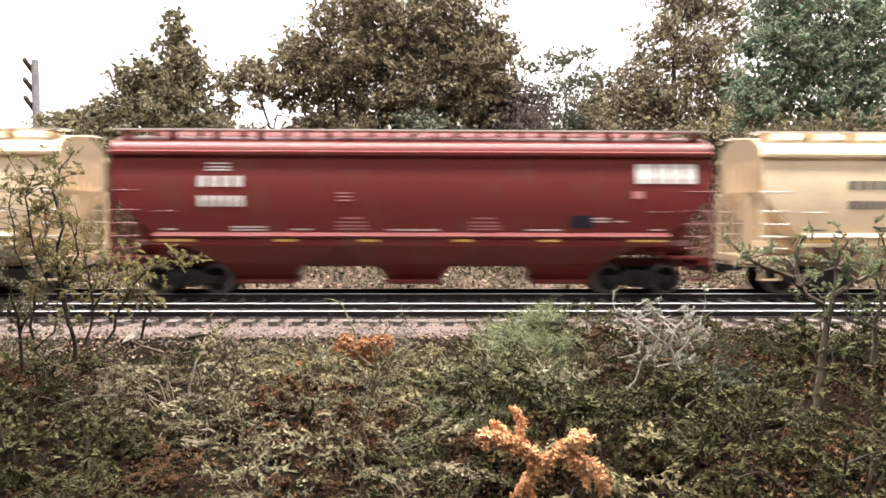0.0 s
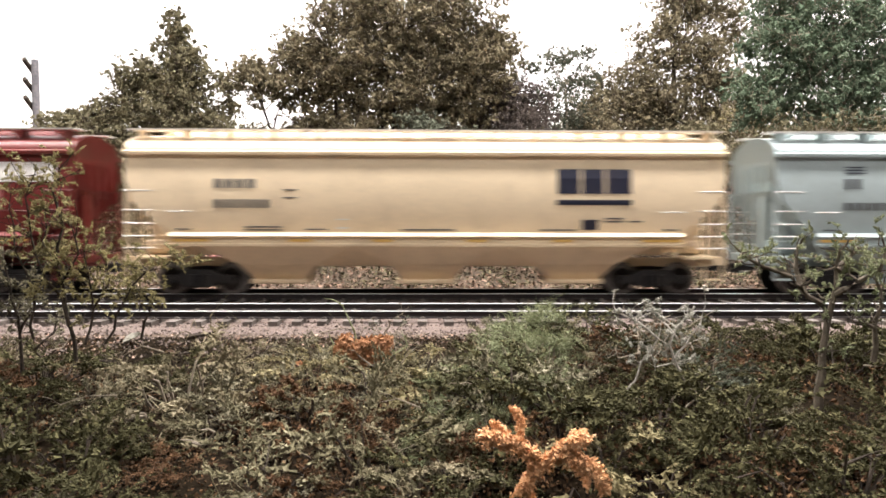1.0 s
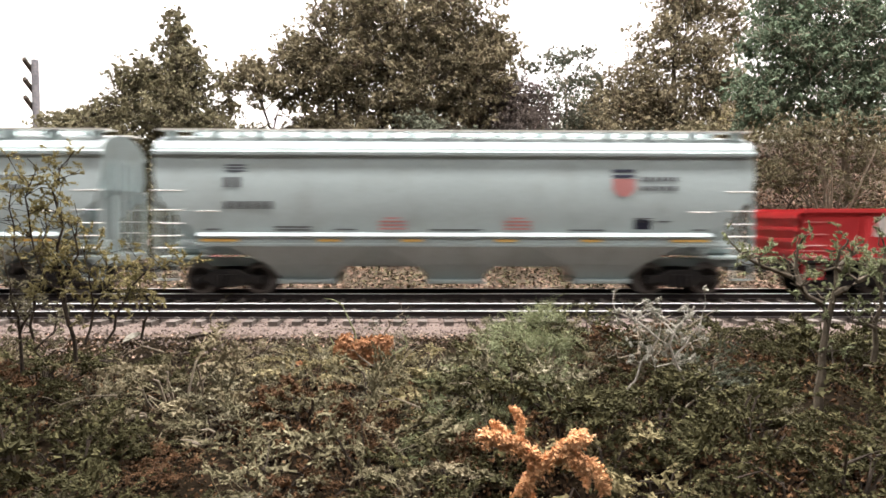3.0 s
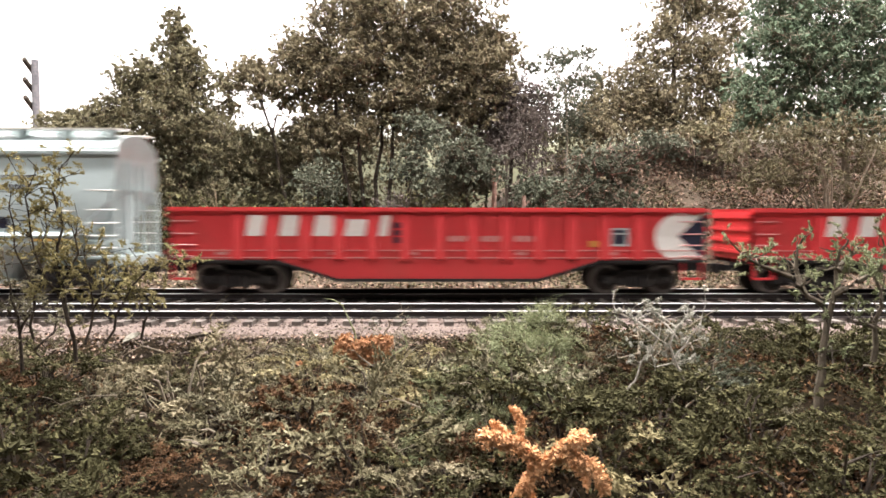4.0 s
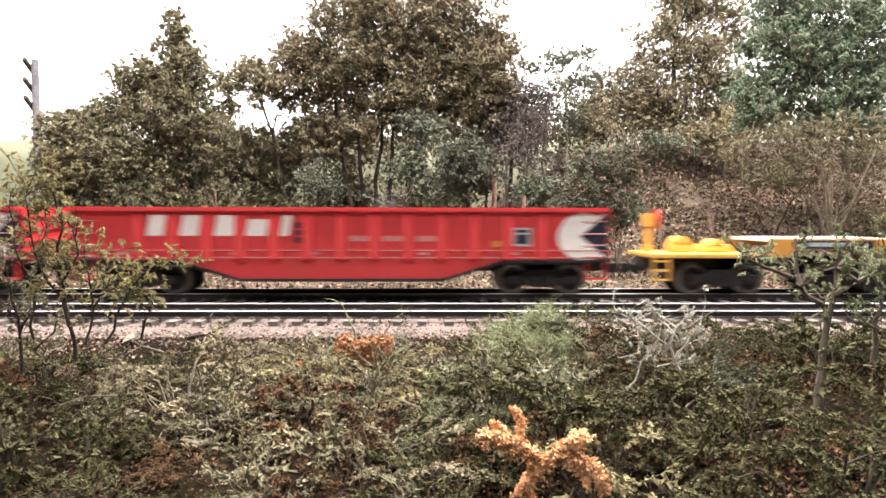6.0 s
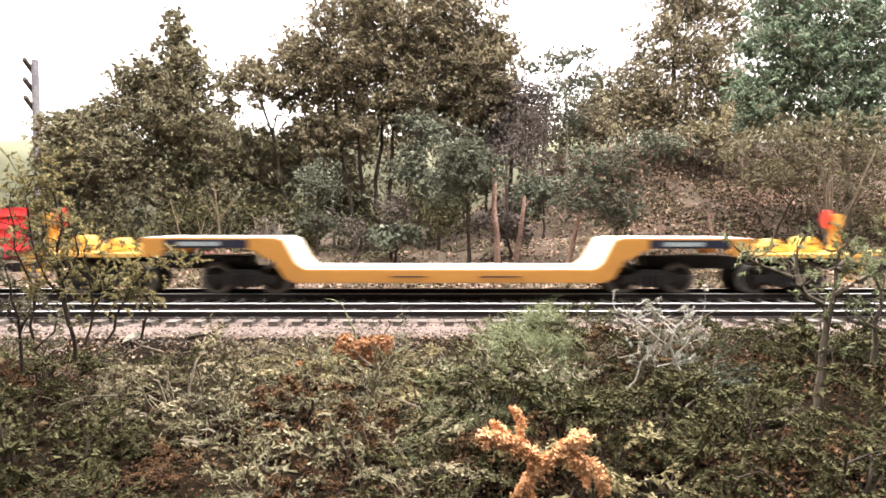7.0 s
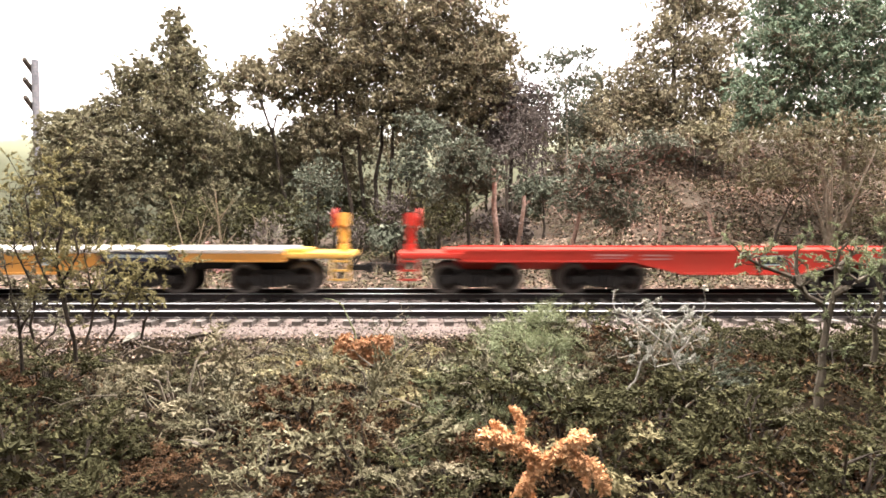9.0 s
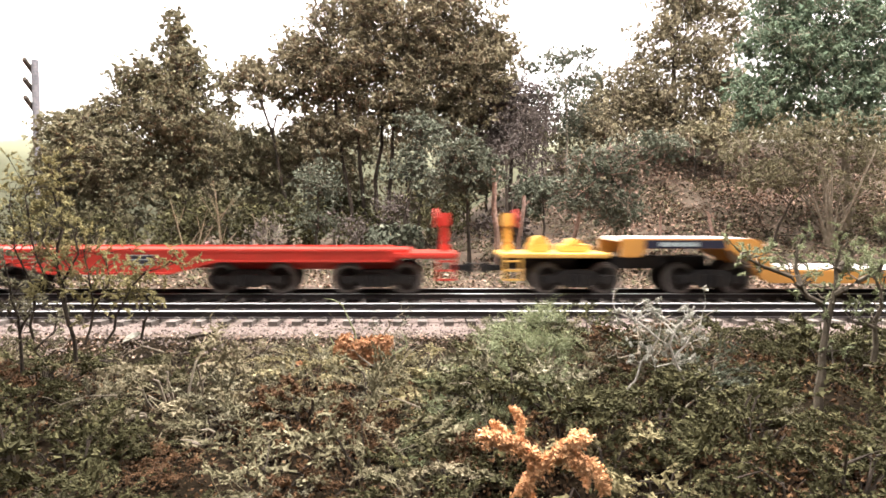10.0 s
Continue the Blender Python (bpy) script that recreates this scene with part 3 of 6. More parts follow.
def maroon_hopper(x):
    car = covered_hopper("dark maroon covered hopper wagon with white marks, rolling", M_MAROON, M_WHITE, x)
    number_block(car, -71.5, 16, [(36.8, 4), (30.2, 6)], M_WHITE)
    bars(car, "heading_bar", [(-69, -61, 44.4, 44.8), (-69, -61, 43.2, 43.6), (-69, -61, 42.2, 42.6)], hop_y, M_WHITE)
    bars(car, "stencil_bar", [(a + d, a + e, z, z + 0.5) for a in (-26, 18.5) for d, e, z in ((2, 9, 26.2), (0, 10, 24.8), (0, 11, 23.6), (0, 11, 22.5))] +
         [(-25.5, -20.5, z, z + 0.4) for z in (32.2, 33.4, 34.6)], hop_y, M_PINK, "faded stencil lines")
    bars(car, "owner_emblem", [(74.8, 81.3, 38.2, 44.8), (82.0, 86.0, 38.2, 44.8), (86.6, 90.6, 38.2, 44.8), (91.2, 95.4, 38.2, 44.8)], hop_y, M_WHITE, "white block emblem")
    bars(car, "data_panel", [(53, 60.5, 23.2, 27.4)], hop_y, M_NAVY, "dark data panel")
    bars(car, "faded_patch", [(74, 77.5, 33.2, 35.6)], hop_y, M_PINK)
    return car


def cream_hopper(x):
    car = covered_hopper("cream covered hopper wagon with black marks, rolling", M_CREAM, M_INK, x)
    number_block(car, -71, 14.5, [(36.4, 4)], M_INK, 3.0)
    number_block(car, -71, 19, [(29.8, 6)], M_INK, 2.8)
    bars(car, "owner_emblem", [(43.6, 51.0, 34.8, 43.0), (52.0, 59.2, 34.8, 43.0), (60.2, 68.4, 34.8, 43.0), (43.4, 68.6, 31.0, 32.7)], hop_y, M_NAVY, "black block emblem over a bar")
    bars(car, "data_panel", [(52, 57.4, 22.6, 26.0)], hop_y, M_NAVY, "dark data panel")
    bars(car, "notice_patch", [(-30.5, -26.5, 22.8, 23.4), (-30.5, -26.5, 25.8, 26.2)], hop_y, M_WHITE, "pale notice patch")
    bars(car, "inspection_box", [(-48, -44, 33.0, 33.4), (-48, -44, 35.6, 36.0)], hop_y, M_NAVY)
    return car


def grey_hopper(x):
    car = covered_hopper("grey-green covered hopper wagon with red emblem, rolling", M_GREY, M_INK, x)
    number_block(car, -77.5, 6.5, [(36.6, 2)], M_INK, 3.4)
    number_block(car, -77.5, 17, [(29.4, 6)], M_INK, 2.6)
    bars(car, "heading_bar", [(-77, -70.5, z, z + 0.4) for z in (41.8, 42.8, 43.8)], hop_y, M_NAVY)
    flat_mark(car, "shield_emblem", [[(52.5, 39.8), (60.0, 39.8), (60.0, 36.4), (58.4, 34.4), (56.2, 33.6), (54.0, 34.4), (52.5, 36.4)]], -18.45, M_PINK, "faded red shield emblem")
    bars(car, "shield_top", [(52.5, 60, 42.0, 43.0), (52.5, 60, 40.2, 41.2)], hop_y, M_NAVY)
    number_block(car, 62, 13, [(39.0, 6), (35.9, 5)], M_INK, 1.5)
    bars(car, "data_panel", [(60.0, 65.6, 22.8, 26.0)], hop_y, M_NAVY, "dark data panel")
    bars(car, "red_notice", [(a, a + 9, z, z + 0.6) for a in (16, -26) for z in (22.6, 23.8, 25.0)] + [(a + 2, a + 7, 26.2, 26.7) for a in (16, -26)], hop_y, M_PINK, "faded red notice lines")
    return car


def gondola(x):
    car = holder("gondola", "bright red ribbed gondola wagon with white chevron, rolling", "gondola wagon", x, 0, 0, group="gondola wagons of the train")
    L, T = 90.4, 29.6
    side_line = [(-L, 12.2), (-54.5, 12.0), (-36.5 + 2.5, 5.6), (34, 5.6), (54.5, 12.0), (L, 12.2), (L, T - 1), (-L, T - 1)]
    for side in (-1, 1):
        y0, y1 = sorted((side * 15.6, side * 16.6))
        wall = part("side_wall", Shape().prism(side_line, y0, y1), M_RED, car, "red painted side sheet")
        a, b = sorted((side * 15.2, side * 18.2))
        part("top_chord", Shape().box(-L - 0.4, L + 0.4, a, b, T - 1.2, T + 0.4), M_RED, wall, bevel=0.3)
        rib = Shape().prism([(side * 16.5, 11.9), (side * 18.3, 12.6), (side * 17.9, T - 2.6), (side * 16.5, T - 1.4)], -1.6, 1.6, "x")
        for zz in (14.6, 17.6, 20.6):
            rib.box(-1.7, 1.7, *sorted((side * 16.5, side * 17.95)), zz, zz + 0.5)
        rib_mesh = rib.mesh("rib", 0.2)
        for i in range(13):
            r = part("rib", rib_mesh, M_RED, wall)
            r.matrix_basis = pose((-67.6 + i * 11.27) * S, 0, 0)
        a, b = sorted((side * 16.5, side * 16.95))
        part("seam", Shape().box(-L, L, a, b, 12.9, 13.25).box(-L, L, a, b, 15.4, 15.7), M_PINK, wall)
        flange = Shape().prism([(-L, 11.6), (-54.5, 11.4), (-34.2, 5.0), (34.2, 5.0), (54.5, 11.4), (L, 11.6), (L, 12.4), (54.5, 12.3), (34, 6.0), (-34, 6.0), (-54.5, 12.3), (-L, 12.4)], *sorted((side * 15.4, side * 17.4)))
        # Black instead of red: the shadow line along the lower edge is in the colour.
        part("bottom_flange", flange, M_BLACK, wall, "lower flange coloured black as its shadow line")
    part("floor_plate", Shape().box(-L, L, -15.6, 15.6, 10.6, 12.0), M_BLACK, car, "dark wagon floor")
    part("centre_sill", Shape().box(-L, L, -3, 3, 7.6, 10.6).prism([(-40, 7.6), (-30, 5.6), (30, 5.6), (40, 7.6)], -3, 3), M_BLACK, car)
    for sx in (-1, 1):
        a, b = sorted((sx * (L - 1), sx * L))
        end = part("end_wall", Shape().box(a, b, -16.6, 16.6, 10.8, T - 0.6), M_RED, car)
        for z in (14, 18, 22, 26.4):
            a, b = sorted((sx * L, sx * (L + 1.3)))
            part("end_rib", Shape().box(a, b, -16.4, 16.4, z, z + 1.6), M_RED, end, bevel=0.3)
        for z in (13.6, 17.4, 21.2, 25.4):
            part("grab_iron", Shape().cyl((sx * (L - 8.6), -17.3, z), (sx * (L - 1), -17.3, z), 0.2, 6), M_PINK, end)
        step = Shape().box(*sorted((sx * (L - 7.6), sx * (L - 7))), -17, -16.4, 5.8, 11.6).box(*sorted((sx * (L - 1.2), sx * (L - 0.6))), -17, -16.4, 5.8, 11.6).box(*sorted((sx * (L - 7.6), sx * (L - 0.6))), -17.2, -16.2, 5.6, 6.3)
        part("sill_step", step, M_RED, end)
        make_truck(car, sx * 69)
        coupler(car, sx * (L + 1), sx)
    y = -16.62
    arc = [(L - 8 + 9.0 * math.cos(a), 20.2 + 8.2 * math.sin(a)) for a in np.linspace(radians(62), radians(298), 25)]
    flat_mark(car, "white_chevron", [[(L - 0.4, 28.4)] + arc + [(L - 0.4, 12.8), (L - 9.2, 20.4)]], y, M_WHITE, "white chevron with round back")
    flat_mark(car, "black_triangle", [[(L - 8.9, 20.4), (L - 0.3, 12.9), (L - 0.3, 28.2)]], y, M_NAVY)
    words = []
    for x0, x1, h in ((-65.2, -58.4, 7.0), (-54.0, -46.8, 7.0), (-42.6, -34.8, 7.0), (-32.2, -24.0, 5.6), (-20.6, -16.4, 7.0)):
        words.append([(x0, 20.4), (x1 - 1.2, 20.4), (x1, 20.4 + h), (x0 + 1.4, 20.4 + h)])
    flat_mark(car, "owner_emblem", words, y, M_WHITE, "slanted white block emblem")
    bars(car, "number_bar", [(3 + a, 3 + b, 18.6, 20.5) for a, b in ((0, 2), (2.4, 4.4), (4.8, 6.4), (11, 13), (13.4, 15.4), (15.8, 17.8), (22.5, 24.5), (24.9, 26.9), (27.3, 29.6))], y, M_PINK, "unreadable number bars")
    bars(car, "capacity_mark", [(a, a + 3.6, 14.0, 15.0) for a in (-75, -37, -11, 26, 57)], y, M_PINK)
    bars(car, "notice_frame", [(58.0, 64.4, 17.0, 23.2)], y, M_GREY, "small framed notice panel")
    bars(car, "notice_panel", [(59.0, 63.4, 17.8, 21.0), (59.0, 63.4, 21.6, 22.6)], y - 0.08, M_NAVY)
    bars(car, "yellow_plate", [(51, 54, 16.8, 18.8)], y, M_YELLOW)
    bars(car, "door_plate", [(-15.4, -12.2, 18.0, 20.0), (-15.4, -12.2, 20.6, 22.4), (-15.4, -12.2, 23, 25)], y, M_NAVY)
    return car


def brake_stand(car, x, sx, deck, mat):
    """Tall hand-brake housing with its wheel facing inwards."""
    s = Shape().box(x - 1.7, x + 1.7, -1.8, 1.8, deck, deck + 3).box(x - 1.3, x + 1.3, -1.5, 1.5, deck + 3, deck + 9).box(x - 1.9, x + 1.9, -2.4, 2.4, deck + 9, deck + 14)
    stand = part("brake_stand", s, mat, car, "tall hand-brake housing", bevel=0.5)
    wheel = Shape()
    c = deck + 12
    xx = x - sx * 3.0
    ring = [[(xx + 0.45 * math.cos(b), (3.2 + 0.45 * math.sin(b)) * math.cos(a), c + (3.2 + 0.45 * math.sin(b)) * math.sin(a)) for b in np.linspace(0, 2 * math.pi, 7)[:-1]] for a in np.linspace(0, 2 * math.pi, 19)]
    wheel.rings(ring, cap=False)
    for k in range(5):
        a = 2 * math.pi * k / 5
        wheel.cyl((xx, 0, c), (xx, 3.2 * math.cos(a), c + 3.2 * math.sin(a)), 0.3, 6)
    wheel.cyl((xx, 0, c), (x, 0, c), 0.8, 8)
    wheel.disc([(xx - 0.5, 0.3), (xx - 0.5, 2.9), (xx + 0.5, 2.9), (xx + 0.5, 0.3)], 16, "x", (0, 0, c))
    part("brake_wheel", wheel, M_ORANGE, stand, "orange-red hand-brake wheel")


def end_steps(car, x, sx, y, mat):
    s = Shape()
    for xa in (x, x - sx * 5.5):
        s.box(xa - 0.4, xa + 0.4, y - 0.4, y + 0.4, 5.0, 13.5)
    for z in (5.0, 8.2, 11.4):
        s.box(*sorted((x, x - sx * 5.5)), y - 0.7, y + 0.7, z, z + 0.6)
    part("end_step", s, mat, car)


def flat_wagon(x, mat, deck_mat, yellow, label):
    car = holder("heavy_flat_wagon", label, "flat wagon", x, 0, 0, group="heavy flat wagons of the train")
    L = 117.0
    deck = Shape().box(-94, 94, -16.6, 16.6, 14.2, 15.4)
    # On the yellow wagon the deck's lit look comes from its pale colour.
    part("deck", deck, deck_mat, car, "deck coloured pale as if lit from above" if yellow else "orange-red deck", bevel=0.25)
    line = [(-95, 12.0), (-36, 12.0), (-20, 7.9), (20, 7.9), (36, 12.0), (95, 12.0), (95, 15.0), (-95, 15.0)]
    fl = [(-95, 11.5), (-36, 11.5), (-20, 7.3), (20, 7.3), (36, 11.5), (95, 11.5), (95, 12.2), (36, 12.2), (20, 8.0), (-20, 8.0), (-36, 12.2), (-95, 12.2)]
    for side in (-1, 1):
        a, b = sorted((side * 15.4, side * 16.4))
        sill = part("side_sill", Shape().prism(line, a, b), mat, car)
        a, b = sorted((side * 15.0, side * 17.0))
        part("sill_flange", Shape().prism(fl, a, b), mat, sill, bevel=0.12)
        a, b = sorted((side * 15.0, side * 17.0))
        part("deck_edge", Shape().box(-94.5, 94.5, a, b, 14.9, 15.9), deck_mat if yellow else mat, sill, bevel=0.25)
    part("centre_sill", Shape().box(-96, 96, -4, 4, 8.8, 13.6), M_BLACK if yellow else mat, car)
    for sx in (-1, 1):
        a, b = sorted((sx * 92, sx * L))
        part("end_deck", Shape().box(a, b, -14.2, 14.2, 12.6, 14.4), M_LEMON if yellow else mat, car, bevel=0.4)
        a, b = sorted((sx * 92, sx * 101))
        part("end_ramp", Shape().box(a, b, -11, 11, 14.4, 15.6), M_LEMON if yellow else mat, car, bevel=0.4)
        a, b = sorted((sx * 38, sx * 97))
        part("span_bolster", Shape().box(a, b, -6, 6, 8.4, 11.6), M_BLACK if yellow else mat, car, bevel=0.3)
        for tx in (89.5, 45.5):
            make_truck(car, sx * tx)
        a, b = sorted((sx * 33, sx * 60))
        if yellow:
            bars(car, "dark_panel", [(a, b, 11.6, 14.9)], -17.02, M_NAVY, "dark blue panel on the sill")
            bars(car, "panel_mark", [(a + 4 + k * 3.2, a + 5.8 + k * 3.2, 13.0, 14.0) for k in range(6)], -17.1, M_GREY)
        brake_stand(car, sx * (L - 4), sx, 14.4, M_LEMON if yellow else mat)
        end_steps(car, sx * (L - 1), sx, -13.6, M_LEMON if yellow else mat)
        coupler(car, sx * (L + 0.5), sx)
    ink = M_NAVY if yellow else M_PINK
    bars(car, "data_mark", [(-22, -8, 13.4, 13.9), (-17, -8, 12.2, 12.6), (-24, -20, 11.6, 12.0), (-4, 2, 9.8, 10.2), (-4, 2, 10.8, 11.2)] if yellow else
         [(-50, -38, 13.6, 14.3), (-50, -40, 12.8, 13.2), (-34, -24, 13.6, 14.2), (-34, -24, 12.4, 12.9)], -16.42, ink, "unreadable data lines")
    bars(car, "notice_panel", [(13.5, 18.5, 10.4, 13.4)] if yellow else [(6.5, 15.5, 10.9, 13.6)], -16.42, M_NAVY if not yellow else M_GREY, "small notice panel")
    bars(car, "panel_rule", [(14.6, 17.4, 11.2, 12.6)] if yellow else [(6.5, 15.5, 10.5, 10.9), (6.5, 15.5, 12.2, 12.5), (6.5, 15.5, 13.6, 14.0)], -16.46, M_NAVY if yellow else M_GREY)
    return car


def depressed_flat(x):
    car = holder("depressed_centre_wagon", "golden yellow depressed-centre wagon with white lit deck, rolling", "depressed flat wagon", x, 0, 0, group="heavy flat wagons of the train")
    H = 144.5
    up = [(-104, 13.2), (-104, 19.6), (-59, 19.6), (-56, 18.8), (-52, 11.2), (-49, 8.9), (49, 8.9), (52, 11.2), (56, 18.8), (59, 19.6), (104, 19.6), (104, 13.2), (97.5, 13.2), (95.5, 16.2), (69, 16.2), (66, 15.2),
          (63, 13.2), (59.5, 11.8), (56, 6.0), (52.5, 4.4), (-52.5, 4.4), (-56, 6.0), (-59.5, 11.8), (-63, 13.2), (-66, 15.2), (-69, 16.2), (-95.5, 16.2), (-97.5, 13.2)]
    for side in (-1, 1):
        a, b = sorted((side * 14.8, side * 16.6))
        part("side_beam", Shape().prism(up, a, b), M_YELLOW, car, "golden yellow bent side beam", bevel=0.25)
    plate = [(-104, 18.6), (-59.5, 18.6), (-57, 18.0), (-53, 10.6), (-49.6, 8.2), (49.6, 8.2), (53, 10.6), (57, 18.0), (59.5, 18.6), (104, 18.6),
             (104, 19.7), (59, 19.7), (56.1, 18.9), (52.1, 11.4), (49, 9.1), (-49, 9.1), (-52.1, 11.4), (-56.1, 18.9), (-59, 19.7), (-104, 19.7)]
    # White deck colour stands for light falling on the top.
    part("deck", Shape().prism(plate, -14.7, 14.7), M_DECK, car, "worn deck, its overhead light painted in as white")
    for sx in (-1, 1):
        a, b = sorted((sx * 70, sx * 118))
        part("span_bolster", Shape().box(a, b, -5, 5, 8.6, 13.0), M_BLACK, car, bevel=0.3)
        a, b = sorted((sx * 107, sx * H))
        part("end_deck", Shape().box(a, b, -14.0, 14.0, 12.8, 14.3), M_LEMON, car, bevel=0.3)
        a, b = sorted((sx * 104, sx * H))
        part("end_frame", Shape().box(a, b, -5, 5, 8.6, 12.8), M_BLACK, car)
        for mx, w, h in ((117.5, 5.4, 4.6), (130, 3.6, 5.6)):
            m = Shape().box(sx * mx - w, sx * mx + w, -5.5, 5.5, 14.3, 14.3 + h * 0.6).disc([(-5, 0.4), (-5, h * 0.5), (5, h * 0.5), (5, 0.4)], 14, "y", (sx * mx, 0, 14.3 + h * 0.55))
            part("brake_gear_housing", m, M_LEMON, car, bevel=0.5)
        for tx in (71, 118):
            make_truck(car, sx * tx)
        a, b = sorted((sx * 68, sx * 96))
        bars(car, "dark_panel", [(a, b, 16.3, 19.1)], -16.62, M_NAVY, "dark blue panel on the beam")
        bars(car, "panel_mark", [(a + 5 + k * 2.8, a + 7.2 + k * 2.8, 17.0, 18.4) for k in range(5)], -16.7, M_GREY)
        brake_stand(car, sx * (H - 3.2), sx, 14.3, M_LEMON)
        end_steps(car, sx * (H - 1), sx, -13.4, M_LEMON)
        coupler(car, sx * (H + 0.5), sx)
    bars(car, "beam_mark", [(-20, -8, 6.4, 6.8), (10, 24, 6.4, 6.8)], -16.62, M_NAVY)
    return car


# Car centres along the train, from the coupling between the first maroon and cream hoppers.
SPEED, START = 213.85, 99.0
PITCH_H, PITCH_G, PITCH_D, PITCH_F = 218.7, 197.3, 304.0, 250.0
TRAIN = []
at = -2 * PITCH_H
for build, length in ((cream_hopper, PITCH_H), (maroon_hopper, PITCH_H), (cream_hopper, PITCH_H), (grey_hopper, PITCH_H), (grey_hopper, PITCH_H), (gondola, PITCH_G), (gondola, PITCH_G), (gondola, PITCH_G),
                      (depressed_flat, PITCH_D), (lambda x: flat_wagon(x, M_YELLOW, M_DECK, True, "yellow heavy-duty flat wagon with dark panels, rolling"), PITCH_F),
                      (lambda x: flat_wagon(x, M_ORANGE, M_ORANGE, False, "orange-red heavy-duty flat wagon, rolling"), PITCH_F), (depressed_flat, PITCH_D)):
    TRAIN.append((build(0), START + at + length / 2))
    at += length


# ---- trees and shrubs behind the line ----
COUNT = [0]


def tree(kind, label, leaf_mat, bark, leaf, dens, r, foot, blobs):
    """blobs: crown lobes (x, y, z, half width, half height, clumps) in mm; the trunk stands at foot."""
    COUNT[0] += 1
    rng = np.random.default_rng(40 + COUNT[0])
    fx, fy = foot
    fz = ground_z(fx, fy) - 0.5
    top = max(b[2] + b[4] * 0.6 for b in blobs)
    thing = holder(kind, label, kind, fx, fy, fz, group="trees behind the tracks" if kind == "tree" else "shrubs behind the tracks")
    wood = Shape()
    ax = np.average([b[0] for b in blobs], weights=[b[5] for b in blobs]) - fx
    height = top - fz
    n = 9
    line = []
    for i in range(n):
        t = i / (n - 1)
        line.append((ax * t ** 1.6 + rng.normal() * r * 0.5 * (0 < i), rng.normal() * r * 0.4 * (0 < i), height * t))
    if r >= 3:
        for dx, lean in ((-14, -0.12), (-7, -0.05), (6, 0.04), (13, 0.16)):
            wood.tube([(dx + lean * height * s + rng.normal() * 0.8, rng.normal() * 3, height * s) for s in np.linspace(0, 0.8, 6)], [1.3, 1.2, 1.05, 0.9, 0.7, 0.3], 7)
    wood.tube(line, [max(0.25, (r if r < 3 else 1.5) * (1.25 if i == 0 else 1 - 0.85 * i / (n - 1))) for i in range(n)], 8)
    pts, sizes, cores, core_r = [], [], [], []
    twigs, limbs = Shape(), []
    for bx, by, bz, rx, rz, clumps in blobs:
        for _ in range(clumps):
            d = rng.normal(size=3)
            d /= np.linalg.norm(d)
            k = 0.95 * rng.random() ** 0.4
            c = np.array([bx - fx + d[0] * k * rx, by - fy + d[1] * k * (rx * 0.6 + 6), bz - fz + d[2] * k * rz])
            c[2] = max(c[2], 3)
            cr = rng.uniform(0.30, 0.5) * (rx * rz) ** 0.5 + 3.0
            i = min(n - 2, max(1, int((c[2] * rng.uniform(0.7, 0.95)) / height * (n - 1))))
            a = np.array(line[i])
            mid = a * 0.45 + c * 0.55 + rng.normal(size=3) * cr * 0.3 + np.array([0, 0, -cr * 0.2])
            w = max(0.2, r * 0.24)
            if len(limbs) < 10 and rng.random() < 0.4:
                limbs.append(Shape().tube([a, mid, c], [w * 1.3, w * 0.8, w * 0.25], 5))
            m = max(14, int((1.45 if kind == "tree" else 1.05) * cr * cr * dens / 100 / (leaf * leaf) * rng.uniform(0.7, 1.3)))
            for _ in range(5):
                e = c + rng.normal(size=3) * cr * 0.6
                twigs.tube([c + rng.normal(size=3) * cr * 0.25, e], [w * 0.3, 0.1], 3)
            # Small domed tufts: leaves thick on the upper side, foam crumbs inside.
            k = 15
            tufts = rng.normal(size=(k, 3)) * cr * np.array([0.5, 0.5, 0.36])
            size = cr * rng.uniform(0.16, 0.34, k)
            sub = rng.integers(0, k, m)
            q = rng.normal(size=(m, 3))
            q /= np.linalg.norm(q, axis=1)[:, None]
            q[:, 2] = np.where(rng.random(m) < 0.7, np.abs(q[:, 2]), q[:, 2]) * 0.7
            pts.append(c + tufts[sub] + q * size[sub][:, None] * rng.uniform(0.75, 1.1, (m, 1)))
            sizes.append(leaf * rng.uniform(0.42, 1.0, m))
            kc = int((56 if kind == "tree" else 40) * min(1, dens / 130))
            sub = rng.integers(0, k, kc)
            cores.append(c + tufts[sub] + rng.normal(size=(kc, 3)) * size[sub][:, None] * 0.4)
            core_r.append(leaf * rng.uniform(0.45, 1.15, kc))
    part("trunk", wood, bark, thing, smooth=True)
    for limb in limbs:
        part("limb", limb, bark, thing)
    tagged(part("twig_work", twigs, bark, thing), kind="stuff")
    crown = part("crown", flakes("crown", np.concatenate(pts), np.concatenate(sizes), rng, flat=0.45), leaf_mat, thing)
    tagged(crown, kind="stuff")
    tagged(part("foam_clumps", crumbs("foam_clumps", np.concatenate(cores), np.concatenate(core_r), rng), leaf_mat, thing), kind="stuff")
    return thing


tree("tree", "tall peaked olive tree with dense dusty foliage", F_OLIVE, M_BARK, 1.25, 150, 2.6, (-142, 146), [(-146, 146, 136, 3, 6, 5), (-146, 146, 126, 6, 8, 10), (-144, 146, 116, 12, 8, 20), (-166, 146, 105, 16, 10, 24), (-141, 146, 100, 20, 14, 42), (-160, 146, 85, 28, 15, 52), (-137, 146, 71, 19, 20, 46), (-167, 146, 55, 31, 19, 56), (-140, 146, 37, 28, 21, 46)])
